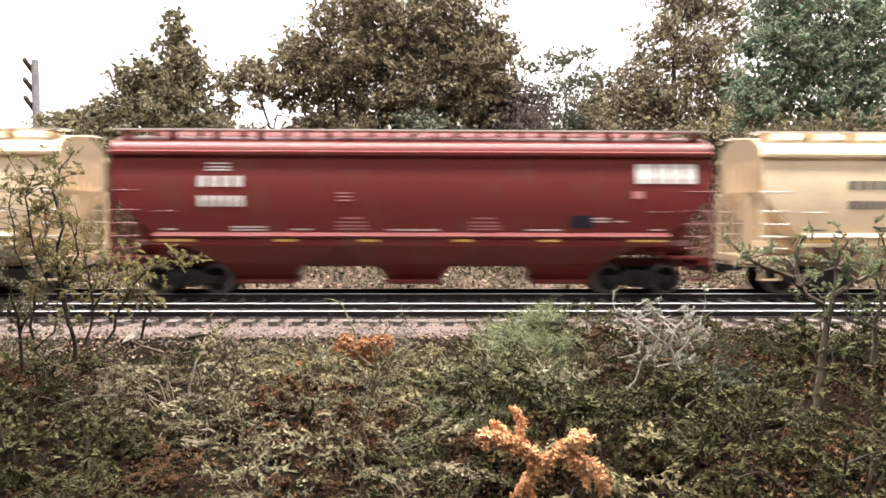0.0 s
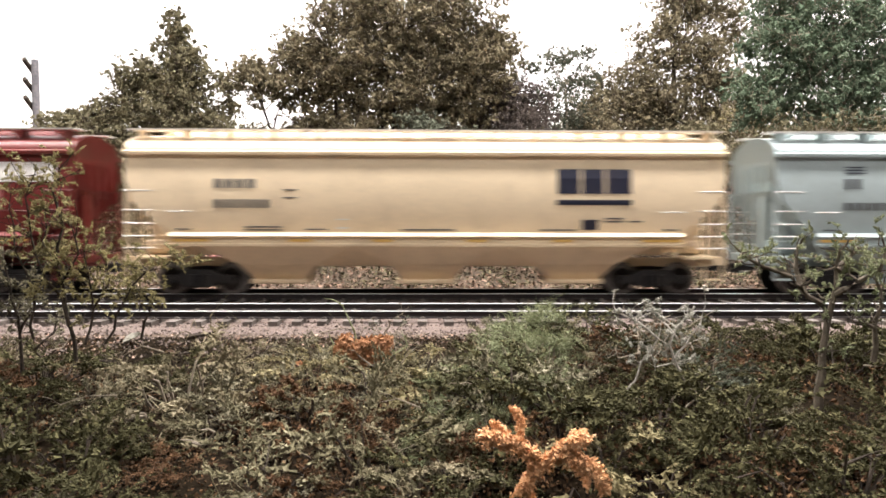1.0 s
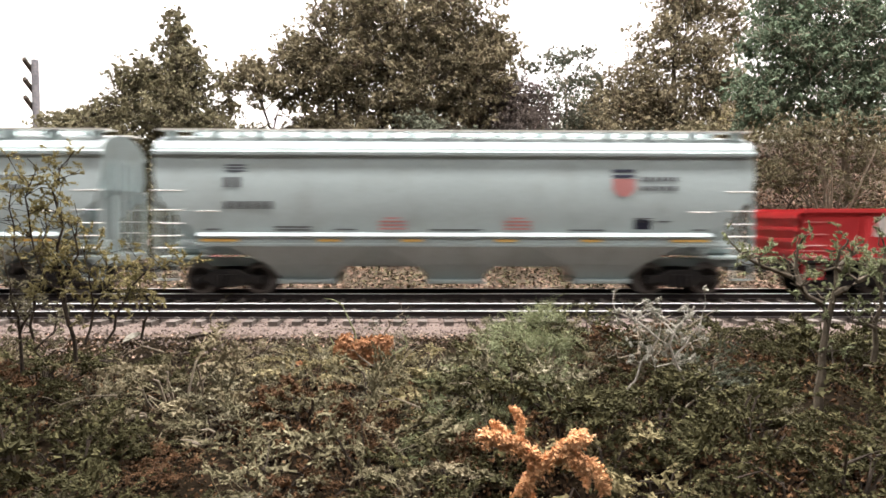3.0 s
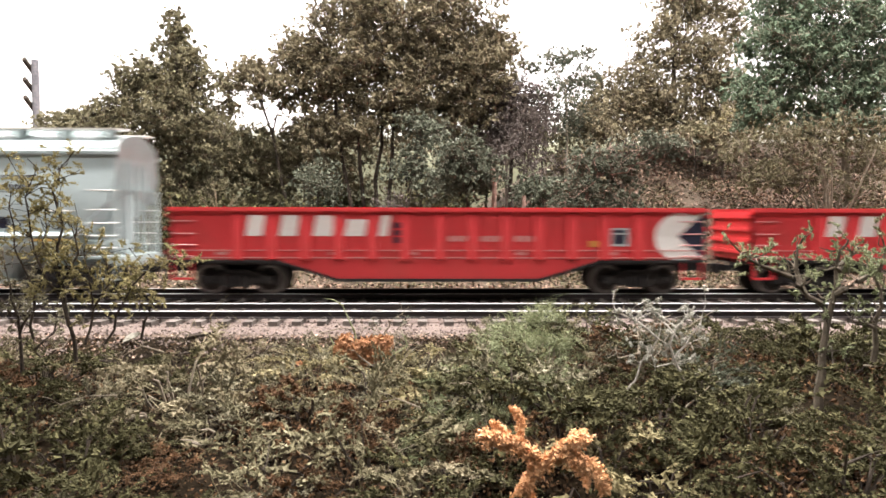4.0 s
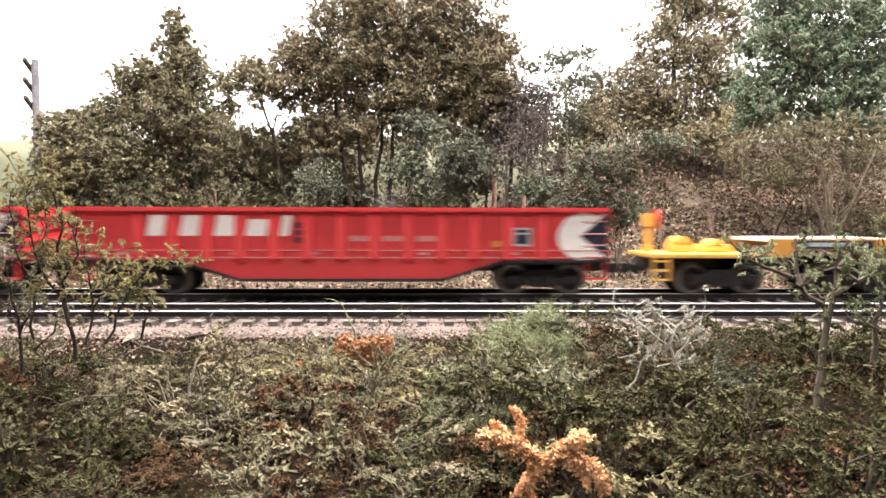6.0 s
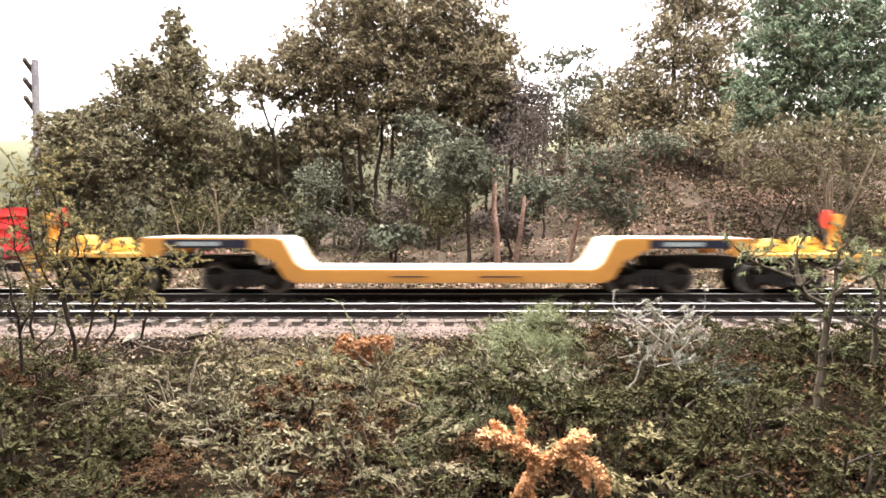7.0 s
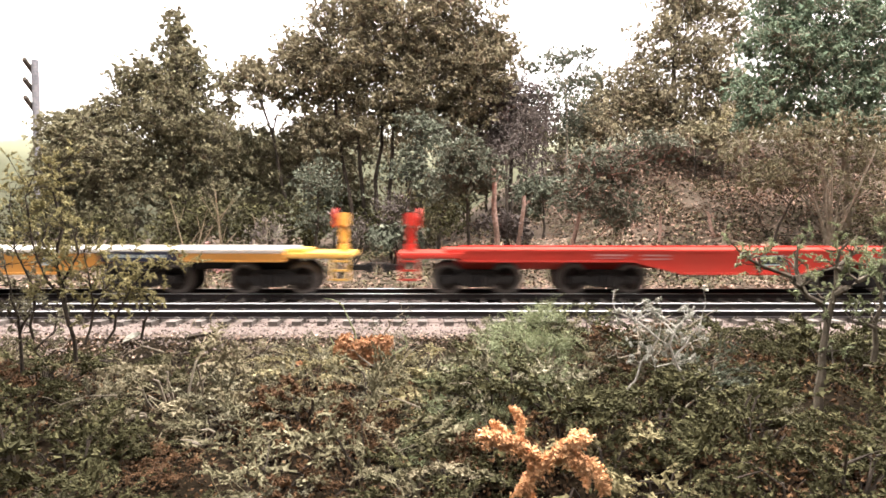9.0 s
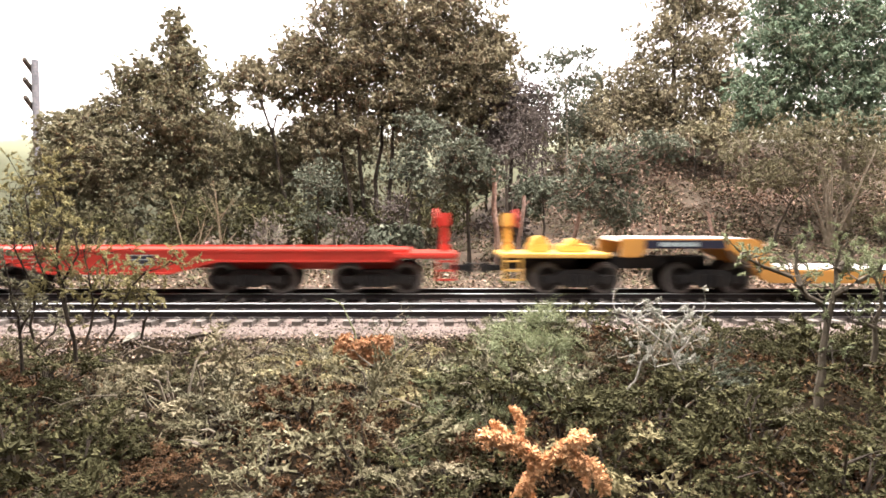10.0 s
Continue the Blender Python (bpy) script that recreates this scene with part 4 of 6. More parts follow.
tree("tree", "broad olive tree, leafy down to the ground", F_OLIVE, M_BARK, 1.25, 150, 2.2, (-186, 132), [(-202, 132, 74, 12, 9, 20), (-187, 132, 75, 16, 11, 26), (-202, 132, 57, 15, 16, 34), (-179, 132, 52, 20, 19, 40), (-203, 132, 35, 16, 17, 30), (-177, 132, 26, 22, 15, 28)])
tree("tree", "very large brown-olive tree with several thin trunks", F_BROWN, M_BARK, 1.35, 135, 3.0, (-36, 176), [(-20, 176, 167, 57, 18, 40), (-51, 176, 145, 27, 17, 44), (0, 176, 144, 42, 19, 70), (-80, 176, 125, 18, 16, 36), (-46, 176, 120, 33, 18, 60), (4, 176, 117, 40, 19, 72), (32, 176, 127, 15, 17, 28), (-71, 176, 103, 23, 13, 32), (-30, 176, 98, 31, 15, 44), (9, 176, 93, 28, 14, 36), (-78, 176, 77, 16, 10, 18), (-53, 176, 79, 23, 11, 24), (-18, 176, 81, 21, 10, 18), (-73, 176, 64, 17, 10, 14), (26, 176, 107, 21, 17, 28)])
tree("tree", "olive tree with an arching bough", F_BROWN, M_BARK, 1.25, 140, 1.4, (-89, 172), [(-113, 172, 112, 14, 9, 16), (-100, 172, 102, 16, 10, 20), (-124, 172, 105, 8, 7, 9), (-126, 172, 91, 6, 5, 6)])
tree("tree", "low rounded olive tree under taller ones", F_OLIVE, M_BARK, 1.25, 140, 1.6, (-117, 186), [(-112, 186, 67, 26, 12, 32), (-122, 186, 52, 20, 16, 30), (-100, 186, 49, 18, 18, 28), (-114, 186, 31, 21, 14, 22)])
tree("tree", "sparse thin grey tree with bare twigs", F_GREYGREEN, M_PALEBARK, 1.1, 90, 1.2, (84, 196), [(76, 196, 127, 16, 7, 12), (90, 196, 116, 13, 9, 12), (72, 196, 106, 13, 12, 13), (86, 196, 90, 18, 14, 20), (94, 196, 131, 7, 4, 4), (62, 196, 122, 7, 5, 4)])
tree("tree", "dense dark brown-green tree at the hill foot", F_MAUVE, M_BARK, 1.2, 150, 1.8, (47, 186), [(49, 186, 103, 16, 13, 26), (38, 186, 88, 16, 13, 24), (56, 186, 85, 16, 13, 24), (46, 186, 70, 21, 13, 26)])
tree("tree", "tall brownish tree with open airy crown", F_BROWN, M_BARK, 1.3, 105, 2.4, (158, 216), [(164, 216, 171, 26, 19, 34), (189, 216, 156, 23, 23, 38), (148, 216, 143, 21, 17, 30), (174, 216, 128, 31, 19, 46), (128, 216, 117, 19, 16, 28), (148, 216, 102, 28, 16, 40), (190, 216, 110, 23, 17, 32), (120, 216, 94, 22, 15, 28), (171, 216, 87, 30, 14, 30), (101, 216, 91, 15, 14, 14)])
tree("tree", "large deep green leafy tree on the hillside", F_GREEN, M_PALEBARK, 1.3, 170, 2.6, (216, 112), [(187, 112, 141, 27, 15, 36), (221, 112, 134, 21, 17, 36), (174, 112, 119, 17, 14, 28), (201, 112, 112, 25, 15, 42), (228, 112, 108, 17, 17, 28), (167, 112, 97, 14, 13, 22), (190, 112, 92, 21, 13, 30), (221, 112, 88, 21, 14, 28), (169, 112, 80, 14, 8, 12), (199, 112, 79, 29, 6, 16), (228, 112, 75, 15, 6, 9)])
tree("tree", "olive tree with spreading low branches", F_OLIVE, M_PALEBARK, 1.15, 62, 1.6, (196, 96), [(173, 96, 69, 21, 8, 20), (202, 96, 68, 24, 10, 24), (151, 96, 59, 13, 6, 9), (182, 96, 54, 21, 8, 16), (217, 96, 54, 15, 13, 15), (168, 96, 45, 15, 5, 8), (214, 96, 40, 15, 7, 8)])
tree("tree", "small dark green tree with a bare slim trunk", F_GREYGREEN, M_BARK, 1.1, 150, 1.0, (14, 76), [(11, 76, 56, 16, 10, 24), (19, 76, 45, 12, 9, 18), (3, 76, 42, 11, 9, 14)])
tree("tree", "small grey-green tree at the slope foot", F_GREYGREEN, M_REDBARK, 1.1, 140, 1.4, (58, 64), [(69, 64, 51, 14, 7, 16), (99, 64, 58, 15, 5, 14), (63, 64, 38, 11, 10, 16), (80, 64, 31, 11, 9, 16), (87, 64, 49, 10, 6, 8)])
tree("tree", "olive grey tree with pale leaf tips", F_GREYGREEN, M_BARK, 1.15, 120, 1.3, (-10, 136), [(-9, 136, 76, 14, 11, 14), (-14, 136, 56, 14, 11, 12), (-2, 136, 44, 11, 9, 9)])
tree("shrub", "twiggy mauve-grey shrub, almost leafless", F_MAUVE, M_BARK, 0.96, 60, 1.0, (50, 146), [(50, 146, 76, 19, 16, 14), (41, 146, 57, 19, 13, 10), (60, 146, 54, 16, 13, 10)])
tree("shrub", "grey-green shrub below the big trees", F_GREYGREEN, M_BARK, 1.12, 130, 0.9, (-64, 116), [(-64, 116, 43, 12, 12, 12), (-61, 116, 28, 13, 9, 10)])
tree("shrub", "twiggy mauve shrub beside the line", F_MAUVE, M_BARK, 0.96, 50, 0.8, (-24, 92), [(-24, 92, 28, 11, 11, 10), (-44, 92, 21, 17, 7, 8)])
tree("shrub", "pale grey tangle of dead twigs", F_MAUVE, M_PALEBARK, 0.8, 40, 0.7, (-80, 72), [(-80, 72, 21, 9, 8, 12)])
# Low shrubs take the darkened moss, so the tree feet read as shaded.
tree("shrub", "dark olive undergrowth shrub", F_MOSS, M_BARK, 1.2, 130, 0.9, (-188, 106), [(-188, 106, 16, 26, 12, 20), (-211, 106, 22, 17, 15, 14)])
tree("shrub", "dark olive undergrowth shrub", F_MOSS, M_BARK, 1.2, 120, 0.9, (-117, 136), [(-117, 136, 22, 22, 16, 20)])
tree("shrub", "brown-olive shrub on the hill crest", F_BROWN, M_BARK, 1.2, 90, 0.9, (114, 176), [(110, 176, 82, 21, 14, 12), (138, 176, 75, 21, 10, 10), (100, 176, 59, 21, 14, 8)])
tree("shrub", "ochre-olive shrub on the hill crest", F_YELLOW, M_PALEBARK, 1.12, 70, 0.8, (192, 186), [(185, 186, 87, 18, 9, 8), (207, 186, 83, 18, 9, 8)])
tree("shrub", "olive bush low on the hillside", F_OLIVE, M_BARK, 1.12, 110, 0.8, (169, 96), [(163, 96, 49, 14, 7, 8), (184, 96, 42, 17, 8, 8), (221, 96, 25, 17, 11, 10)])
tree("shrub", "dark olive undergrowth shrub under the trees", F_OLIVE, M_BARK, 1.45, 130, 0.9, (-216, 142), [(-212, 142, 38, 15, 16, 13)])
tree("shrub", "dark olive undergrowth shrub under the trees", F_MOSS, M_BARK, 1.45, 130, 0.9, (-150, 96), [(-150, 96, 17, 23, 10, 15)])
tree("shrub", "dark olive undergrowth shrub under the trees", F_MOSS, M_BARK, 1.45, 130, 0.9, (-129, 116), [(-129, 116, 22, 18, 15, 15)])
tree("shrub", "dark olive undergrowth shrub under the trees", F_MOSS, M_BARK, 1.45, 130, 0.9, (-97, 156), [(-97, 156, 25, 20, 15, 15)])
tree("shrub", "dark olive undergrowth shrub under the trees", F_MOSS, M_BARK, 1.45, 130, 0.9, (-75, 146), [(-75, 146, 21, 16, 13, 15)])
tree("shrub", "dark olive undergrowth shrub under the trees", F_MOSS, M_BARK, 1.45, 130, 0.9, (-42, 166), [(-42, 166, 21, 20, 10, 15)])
tree("shrub", "dark olive undergrowth shrub under the trees", F_OLIVE, M_BARK, 1.45, 130, 0.9, (-5, 176), [(-5, 176, 23, 17, 10, 15)])
tree("shrub", "dark olive undergrowth shrub under the trees", F_GREYGREEN, M_BARK, 1.45, 130, 0.9, (57, 126), [(57, 126, 37, 15, 11, 15)])
tree("shrub", "dark olive undergrowth shrub under the trees", F_MOSS, M_BARK, 1.45, 130, 0.9, (-156, 186), [(-156, 186, 42, 21, 18, 15)])
tree("shrub", "dark olive undergrowth shrub under the trees", F_OLIVE, M_BARK, 1.45, 130, 0.9, (-80, 216), [(-80, 216, 58, 23, 19, 22)])
tree("shrub", "dark olive undergrowth shrub under the trees", F_BROWN, M_BARK, 1.45, 130, 0.9, (-59, 226), [(-59, 226, 47, 23, 15, 22)])
tree("shrub", "dark olive undergrowth shrub under the trees", F_BROWN, M_BARK, 1.45, 130, 0.9, (19, 226), [(19, 226, 63, 27, 15, 22)])
tree("shrub", "dark olive undergrowth shrub under the trees", F_BROWN, M_BARK, 1.45, 130, 0.9, (91, 216), [(91, 216, 58, 23, 15, 22)])
tree("shrub", "dark olive undergrowth shrub under the trees", F_OLIVE, M_BARK, 1.45, 130, 0.9, (-110, 216), [(-110, 216, 58, 23, 17, 22)])
tree("shrub", "dark olive undergrowth shrub under the trees", F_MAUVE, M_BARK, 1.45, 130, 0.9, (34, 86), [(34, 86, 22, 14, 7, 15)])
tree("shrub", "dark olive undergrowth shrub under the trees", F_GREYGREEN, M_BARK, 1.45, 130, 0.9, (-21, 82), [(-21, 82, 17, 14, 4, 15)])
tree("shrub", "dark olive undergrowth shrub under the trees", F_BROWN, M_BARK, 1.45, 130, 0.9, (-91, 236), [(-91, 236, 72, 28, 18, 22)])
tree("shrub", "dark olive undergrowth shrub under the trees", F_BROWN, M_BARK, 1.45, 130, 0.9, (-53, 246), [(-53, 246, 72, 32, 20, 22)])
tree("shrub", "dark olive undergrowth shrub under the trees", F_BROWN, M_BARK, 1.45, 130, 0.9, (36, 246), [(36, 246, 76, 32, 20, 22)])
tree("shrub", "dark olive undergrowth shrub under the trees", F_OLIVE, M_BARK, 1.45, 130, 0.9, (76, 246), [(76, 246, 81, 24, 20, 22)])
tree("shrub", "dark olive undergrowth shrub under the trees", F_BROWN, M_BARK, 1.45, 130, 0.9, (113, 246), [(113, 246, 85, 24, 20, 22)])
tree("shrub", "dark olive undergrowth shrub under the trees", F_BROWN, M_BARK, 1.45, 130, 0.9, (-13, 246), [(-13, 246, 48, 32, 20, 22)])
tree("shrub", "dark olive undergrowth shrub under the trees", F_OLIVE, M_BARK, 1.45, 130, 0.9, (139, 236), [(139, 236, 91, 24, 16, 22)])
tree("shrub", "dark olive undergrowth shrub under the trees", F_OLIVE, M_BARK, 1.45, 130, 0.9, (-143, 226), [(-143, 226, 78, 23, 15, 22)])
tree("shrub", "dark olive undergrowth shrub under the trees", F_BROWN, M_BARK, 1.45, 130, 0.9, (199, 246), [(199, 246, 95, 24, 14, 22)])
tree("shrub", "dark olive undergrowth shrub under the trees", F_OLIVE, M_BARK, 1.45, 130, 0.9, (227, 246), [(227, 246, 97, 24, 14, 22)])
tree("shrub", "dark olive undergrowth shrub under the trees", F_BROWN, M_BARK, 1.45, 130, 0.9, (159, 252), [(159, 252, 101, 29, 20, 22)])
tree("shrub", "dark olive undergrowth shrub under the trees", F_BROWN, M_BARK, 1.45, 130, 0.9, (180, 186), [(180, 186, 78, 18, 6, 15)])
tree("shrub", "dark olive undergrowth shrub under the trees", F_OLIVE, M_BARK, 1.45, 130, 0.9, (165, 192), [(165, 192, 78, 14, 6, 15)])
tree("shrub", "dark olive undergrowth shrub under the trees", F_OLIVE, M_BARK, 1.45, 130, 0.9, (248, 216), [(248, 216, 91, 27, 17, 22)])
tree("shrub", "dark olive undergrowth shrub under the trees", F_OLIVE, M_BARK, 1.45, 130, 0.9, (287, 216), [(287, 216, 89, 27, 19, 22)])
tree("shrub", "dark olive undergrowth shrub under the trees", F_BROWN, M_BARK, 1.45, 130, 0.9, (-69, 246), [(-69, 246, 89, 36, 16, 22)])
tree("shrub", "dark olive undergrowth shrub under the trees", F_BROWN, M_BARK, 1.45, 130, 0.9, (-21, 252), [(-21, 252, 85, 37, 16, 22)])
tree("shrub", "dark olive undergrowth shrub under the trees", F_OLIVE, M_BARK, 1.45, 130, 0.9, (24, 246), [(24, 246, 85, 28, 16, 22)])
tree("shrub", "dark olive undergrowth shrub under the trees", F_GREYGREEN, M_BARK, 1.45, 130, 0.9, (117, 246), [(117, 246, 109, 16, 16, 22)])
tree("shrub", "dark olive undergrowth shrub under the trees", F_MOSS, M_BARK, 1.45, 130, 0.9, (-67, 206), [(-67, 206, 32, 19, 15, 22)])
tree("shrub", "dark olive undergrowth shrub under the trees", F_OLIVE, M_BARK, 1.45, 130, 0.9, (-31, 216), [(-31, 216, 28, 23, 15, 22)])

tree("shrub", "dark green shrub close behind the line", F_MOSS, M_BARK, 1.2, 130, 0.9, (0, 118), [(0, 118, 29, 20, 12, 16), (10, 118, 41, 14, 10, 9)])


def telegraph_pole():
    x, y = -248.7, 190
    pole = holder("telegraph_pole", "weathered grey telegraph pole with three crossarms", "telegraph pole", x, y, ground_z(x, y) - 1)
    h = 124 - ground_z(x, y)
    part("pole", Shape().tube([(0, 0, 0), (0.3, 0, h * 0.5), (0, 0, h)], [2.5, 2.35, 2.2], 10), M_GREYWOOD, pole, smooth=True)
    for z in (h - 5, h - 17, h - 28):
        arm = Shape().box(-1.0, 1.0, -8.5, 8, -1.2, 1.2)
        ob = part("crossarm", arm, M_BARK, pole, bevel=0.2)
        ob.matrix_basis = pose(-3.0 * S, 0, z * S, -28, 0, 3)
        for k in (-7.5, -5, 4, 7):
            part("insulator", Shape().disc([(0.9, 0.3), (1.0, 0.7), (2.2, 0.9), (3.0, 0.6), (3.3, 0.2)], 8, "z", (0, k, 0)), M_GREY, ob)
    return pole


telegraph_pole()


def broken_trunk(x, y, h, r, lean, label, bark=None):
    bark = bark or M_REDBARK
    z = ground_z(x, y) - 1
    ob = holder("broken_trunk", label, "tree stump", x, y, z, group="broken trunks on the bank")
    rng = random.Random(int(x))
    pts = [(lean * h * (i / 6) + rng.uniform(-0.4, 0.4), 0, h * i / 6) for i in range(7)]
    part("stem", Shape().tube(pts, [r * (1.2 - 0.4 * i / 6) for i in range(7)], 8), bark, ob, smooth=True)
    part("snag", Shape().tube([pts[5], (pts[5][0] + r * 2.2, 0, h * 0.93), (pts[5][0] + r * 2.6, 0, h * 0.9)], [r * 0.5, r * 0.4, 0.2], 6), bark, ob)
    return ob


broken_trunk(27, 72, 46, 1.25, -0.05, "snapped reddish tree trunk standing on the bank")
broken_trunk(36, 80, 33, 1.1, 0.14, "leaning snapped brown trunk on the bank")
broken_trunk(36, 120, 50, 0.9, 0.0, "dark bare standing trunk among shrubs", M_BARK)
broken_trunk(112, 100, 17, 0.7, 0.02, "short dead stem on the leaf-strewn hillside")
broken_trunk(142, 105, 14, 0.9, -0.25, "pale rotten stump leaning on the hillside")


def bare_twigs(x, y, h, n, spread, mat, label, seed, r=0.6):
    """A leafless sapling: forked, bent twigs from one root."""
    rng = random.Random(seed)
    ob = holder("bare_sapling", label, "bare sapling", x, y, ground_z(x, y) - 0.5, group="leafless saplings")
    for _ in range(n):
        lx, ly = rng.uniform(-spread, spread), rng.uniform(-spread, spread) * 0.5
        hh = h * rng.uniform(0.6, 1)
        pts = [(lx * t + rng.uniform(-0.6, 0.6) * t, ly * t, hh * t) for t in (0, 0.3, 0.6, 1)]
        s = Shape().tube(pts, [r, r * 0.75, r * 0.5, r * 0.22], 5)
        for t in (1, 2):
            for _ in range(2):
                p = pts[t]
                s.tube([p, (p[0] + rng.uniform(-1, 1) * h * 0.22, p[1] + rng.uniform(-2, 2), p[2] + h * rng.uniform(0.1, 0.3))], [r * 0.4, 0.12], 4)
        part("twig", s, mat, ob)
    return ob


bare_twigs(-112, 62, 46, 2, 16, M_TAN, "tan bare forked sapling leaning by the line", 3, 0.5)
bare_twigs(-98, 66, 50, 2, 6, M_TAN, "slim upright tan sapling without leaves", 4, 0.55)
bare_twigs(-40, 66, 24, 5, 12, M_BARK, "tangle of dry dark twigs", 5, 0.45)
bare_twigs(84, 75, 34, 2, 5, M_PALEBARK, "whitish bare twig at the slope foot", 6, 0.6)
bare_twigs(196, 93, 50, 8, 34, M_PALEBARK, "pale spreading limbs fanned from one root", 7, 1.0)
bare_twigs(-145, 55, 20, 4, 16, M_PALEBARK, "low dry pale twigs by the line", 8, 0.4)


# ---- litter on the ground behind and between the plants ----
def litter(name, mat, n, xr, yr, size, seed, label, keep=None, lift=0.3):
    rng = np.random.default_rng(seed)
    x, y = rng.uniform(*xr, n), rng.uniform(*yr, n)
    if keep:
        mask = np.array([keep(a, b, rng.random()) for a, b in zip(x, y)])
        x, y = x[mask], y[mask]
    z = np.array([ground_z(a, b) for a, b in zip(x, y)]) + rng.uniform(0, lift, len(x))
    pts = np.stack([x, y, z], 1)
    me = flakes(name, pts, size * rng.uniform(0.4, 1.5, len(x)), rng, flat=0.86, slim=0.5)
    me.materials.append(mat)
    return tagged(new(name, me), label, "ground litter", kind="stuff")


litter("leaf_litter", M_LITTER, 75000, (-190, 310), (22, 230), 1.9, 11, "dry brown and pinkish leaf litter on the bank", lambda x, y, r: r < (0.95 if y < 75 else 0.7 if x > 20 else 0.3), 0.8)
litter("hillside_litter", M_LITTER, 26000, (75, 270), (55, 235), 2.3, 15, "dry brown leaves strewn over the hillside", lambda x, y, r: r < 0.75 + noise.noise(Vector((x * 0.05, y * 0.04, 3.3))), 1.5)
litter("moss_litter", M_MOSS, 60000, (-260, 330), (30, 240), 1.8, 12, "olive moss and weeds over the bank", lambda x, y, r: r < 0.5 + 2.2 * noise.noise(Vector((x * 0.045, y * 0.03, 8.2))), 2.6)
# Near-black flakes deepen the shade in the hollows by colour.
litter("rotting_litter", M_SHADE_LITTER, 30000, (-125, 125), (-170, -76), 1.0, 14, "leaf flakes coloured near-black as shade under the undergrowth", None, 1.6)
litter("verge_litter", M_LITTER, 6000, (-170, 170), (-110, -70), 1.1, 13, "fine brown litter beside the ballast", None, 0.6)


# ---- foreground undergrowth ----
def rods(name, points, along, radii, rng, stretch=2.0):
    """One mesh of small uneven crumbs drawn out along a direction (numpy, mm)."""
    n = len(points)
    d = along / (np.linalg.norm(along, axis=1)[:, None] + 1e-9)
    u = np.cross(d, rng.normal(size=(n, 3)))
    u /= np.linalg.norm(u, axis=1)[:, None] + 1e-9
    w = np.cross(d, u)
    r = np.asarray(radii)[:, None]
    k = rng.uniform(0.6, 1.4, (n, 4, 1))
    back = points - d * r * stretch * 0.6
    ring = [back + r * (math.cos(a) * u + math.sin(a) * w) * k[:, i] for i, a in enumerate((0.0, 2.09, 4.19))]
    v = np.stack([*ring, points + d * r * stretch * k[:, 3]], 1)
    f = np.array([(0, 2, 1), (3, 0, 1), (3, 1, 2), (3, 2, 0)])[None] + np.arange(n)[:, None, None] * 4
    me = bpy.data.meshes.new(name)
    me.from_pydata((v.reshape(-1, 3) * S).tolist(), [], f.reshape(-1, 3).tolist())
    return me


def spray(base, way, length, rng, crumb, droop=0.5, fan=0.42):
    """A feathery moss spray: a bent midrib with crumbly side sprigs. Gives points, directions, radii and the midrib."""
    up = np.array([0, 0, 1.0])
    way = way / np.linalg.norm(way)
    side = np.cross(way, up + rng.normal(size=3) * 0.35)
    side /= np.linalg.norm(side)
    p, d, r = [], [], []

    def rib(s):
        return base + way * length * s + up * length * (0.25 * s - droop * s * s)

    def sprig(a, e, sag, fat):
        n = max(2, int(np.linalg.norm(e - a) / (crumb * 0.85)))
        s = np.linspace(0, 1, n)[:, None]
        q = a + (e - a) * s + up * sag * s * (1 - s) + rng.normal(size=(n, 3)) * crumb * 0.35
        p.append(q)
        d.append(np.repeat((e - a)[None], n, 0) + rng.normal(size=(n, 3)) * 0.35 * np.linalg.norm(e - a))
        r.append(crumb * fat * (1.1 - 0.55 * s[:, 0]) * rng.uniform(0.6, 1.3, n))

    for s0, s1 in ((0.1, 0.45), (0.45, 0.75), (0.75, 1.0)):
        sprig(rib(s0), rib(s1), 0, 0.75)
    hand = 1
    for s in np.arange(0.18, 0.97, 0.105):
        a = rib(s)
        n = length * fan * (1.08 - 0.8 * s) * rng.uniform(0.6, 1.25)
        e = a + (way * rng.uniform(0.35, 0.8) + side * hand * 0.85 + up * rng.uniform(-0.3, 0.35)) * n
        sprig(a, e, n * 0.25, 0.8)
        if n > 4 * crumb:
            m = a * 0.5 + e * 0.5
            for h2 in (-1, 1):
                sprig(m, m + (way * 0.5 * h2 + side * hand * 0.4 + up * rng.uniform(-0.1, 0.4)) * n * 0.4, 0, 0.65)
        hand = -hand
    return np.concatenate(p), np.concatenate(d), np.concatenate(r), [base, rib(0.5), rib(0.95)]


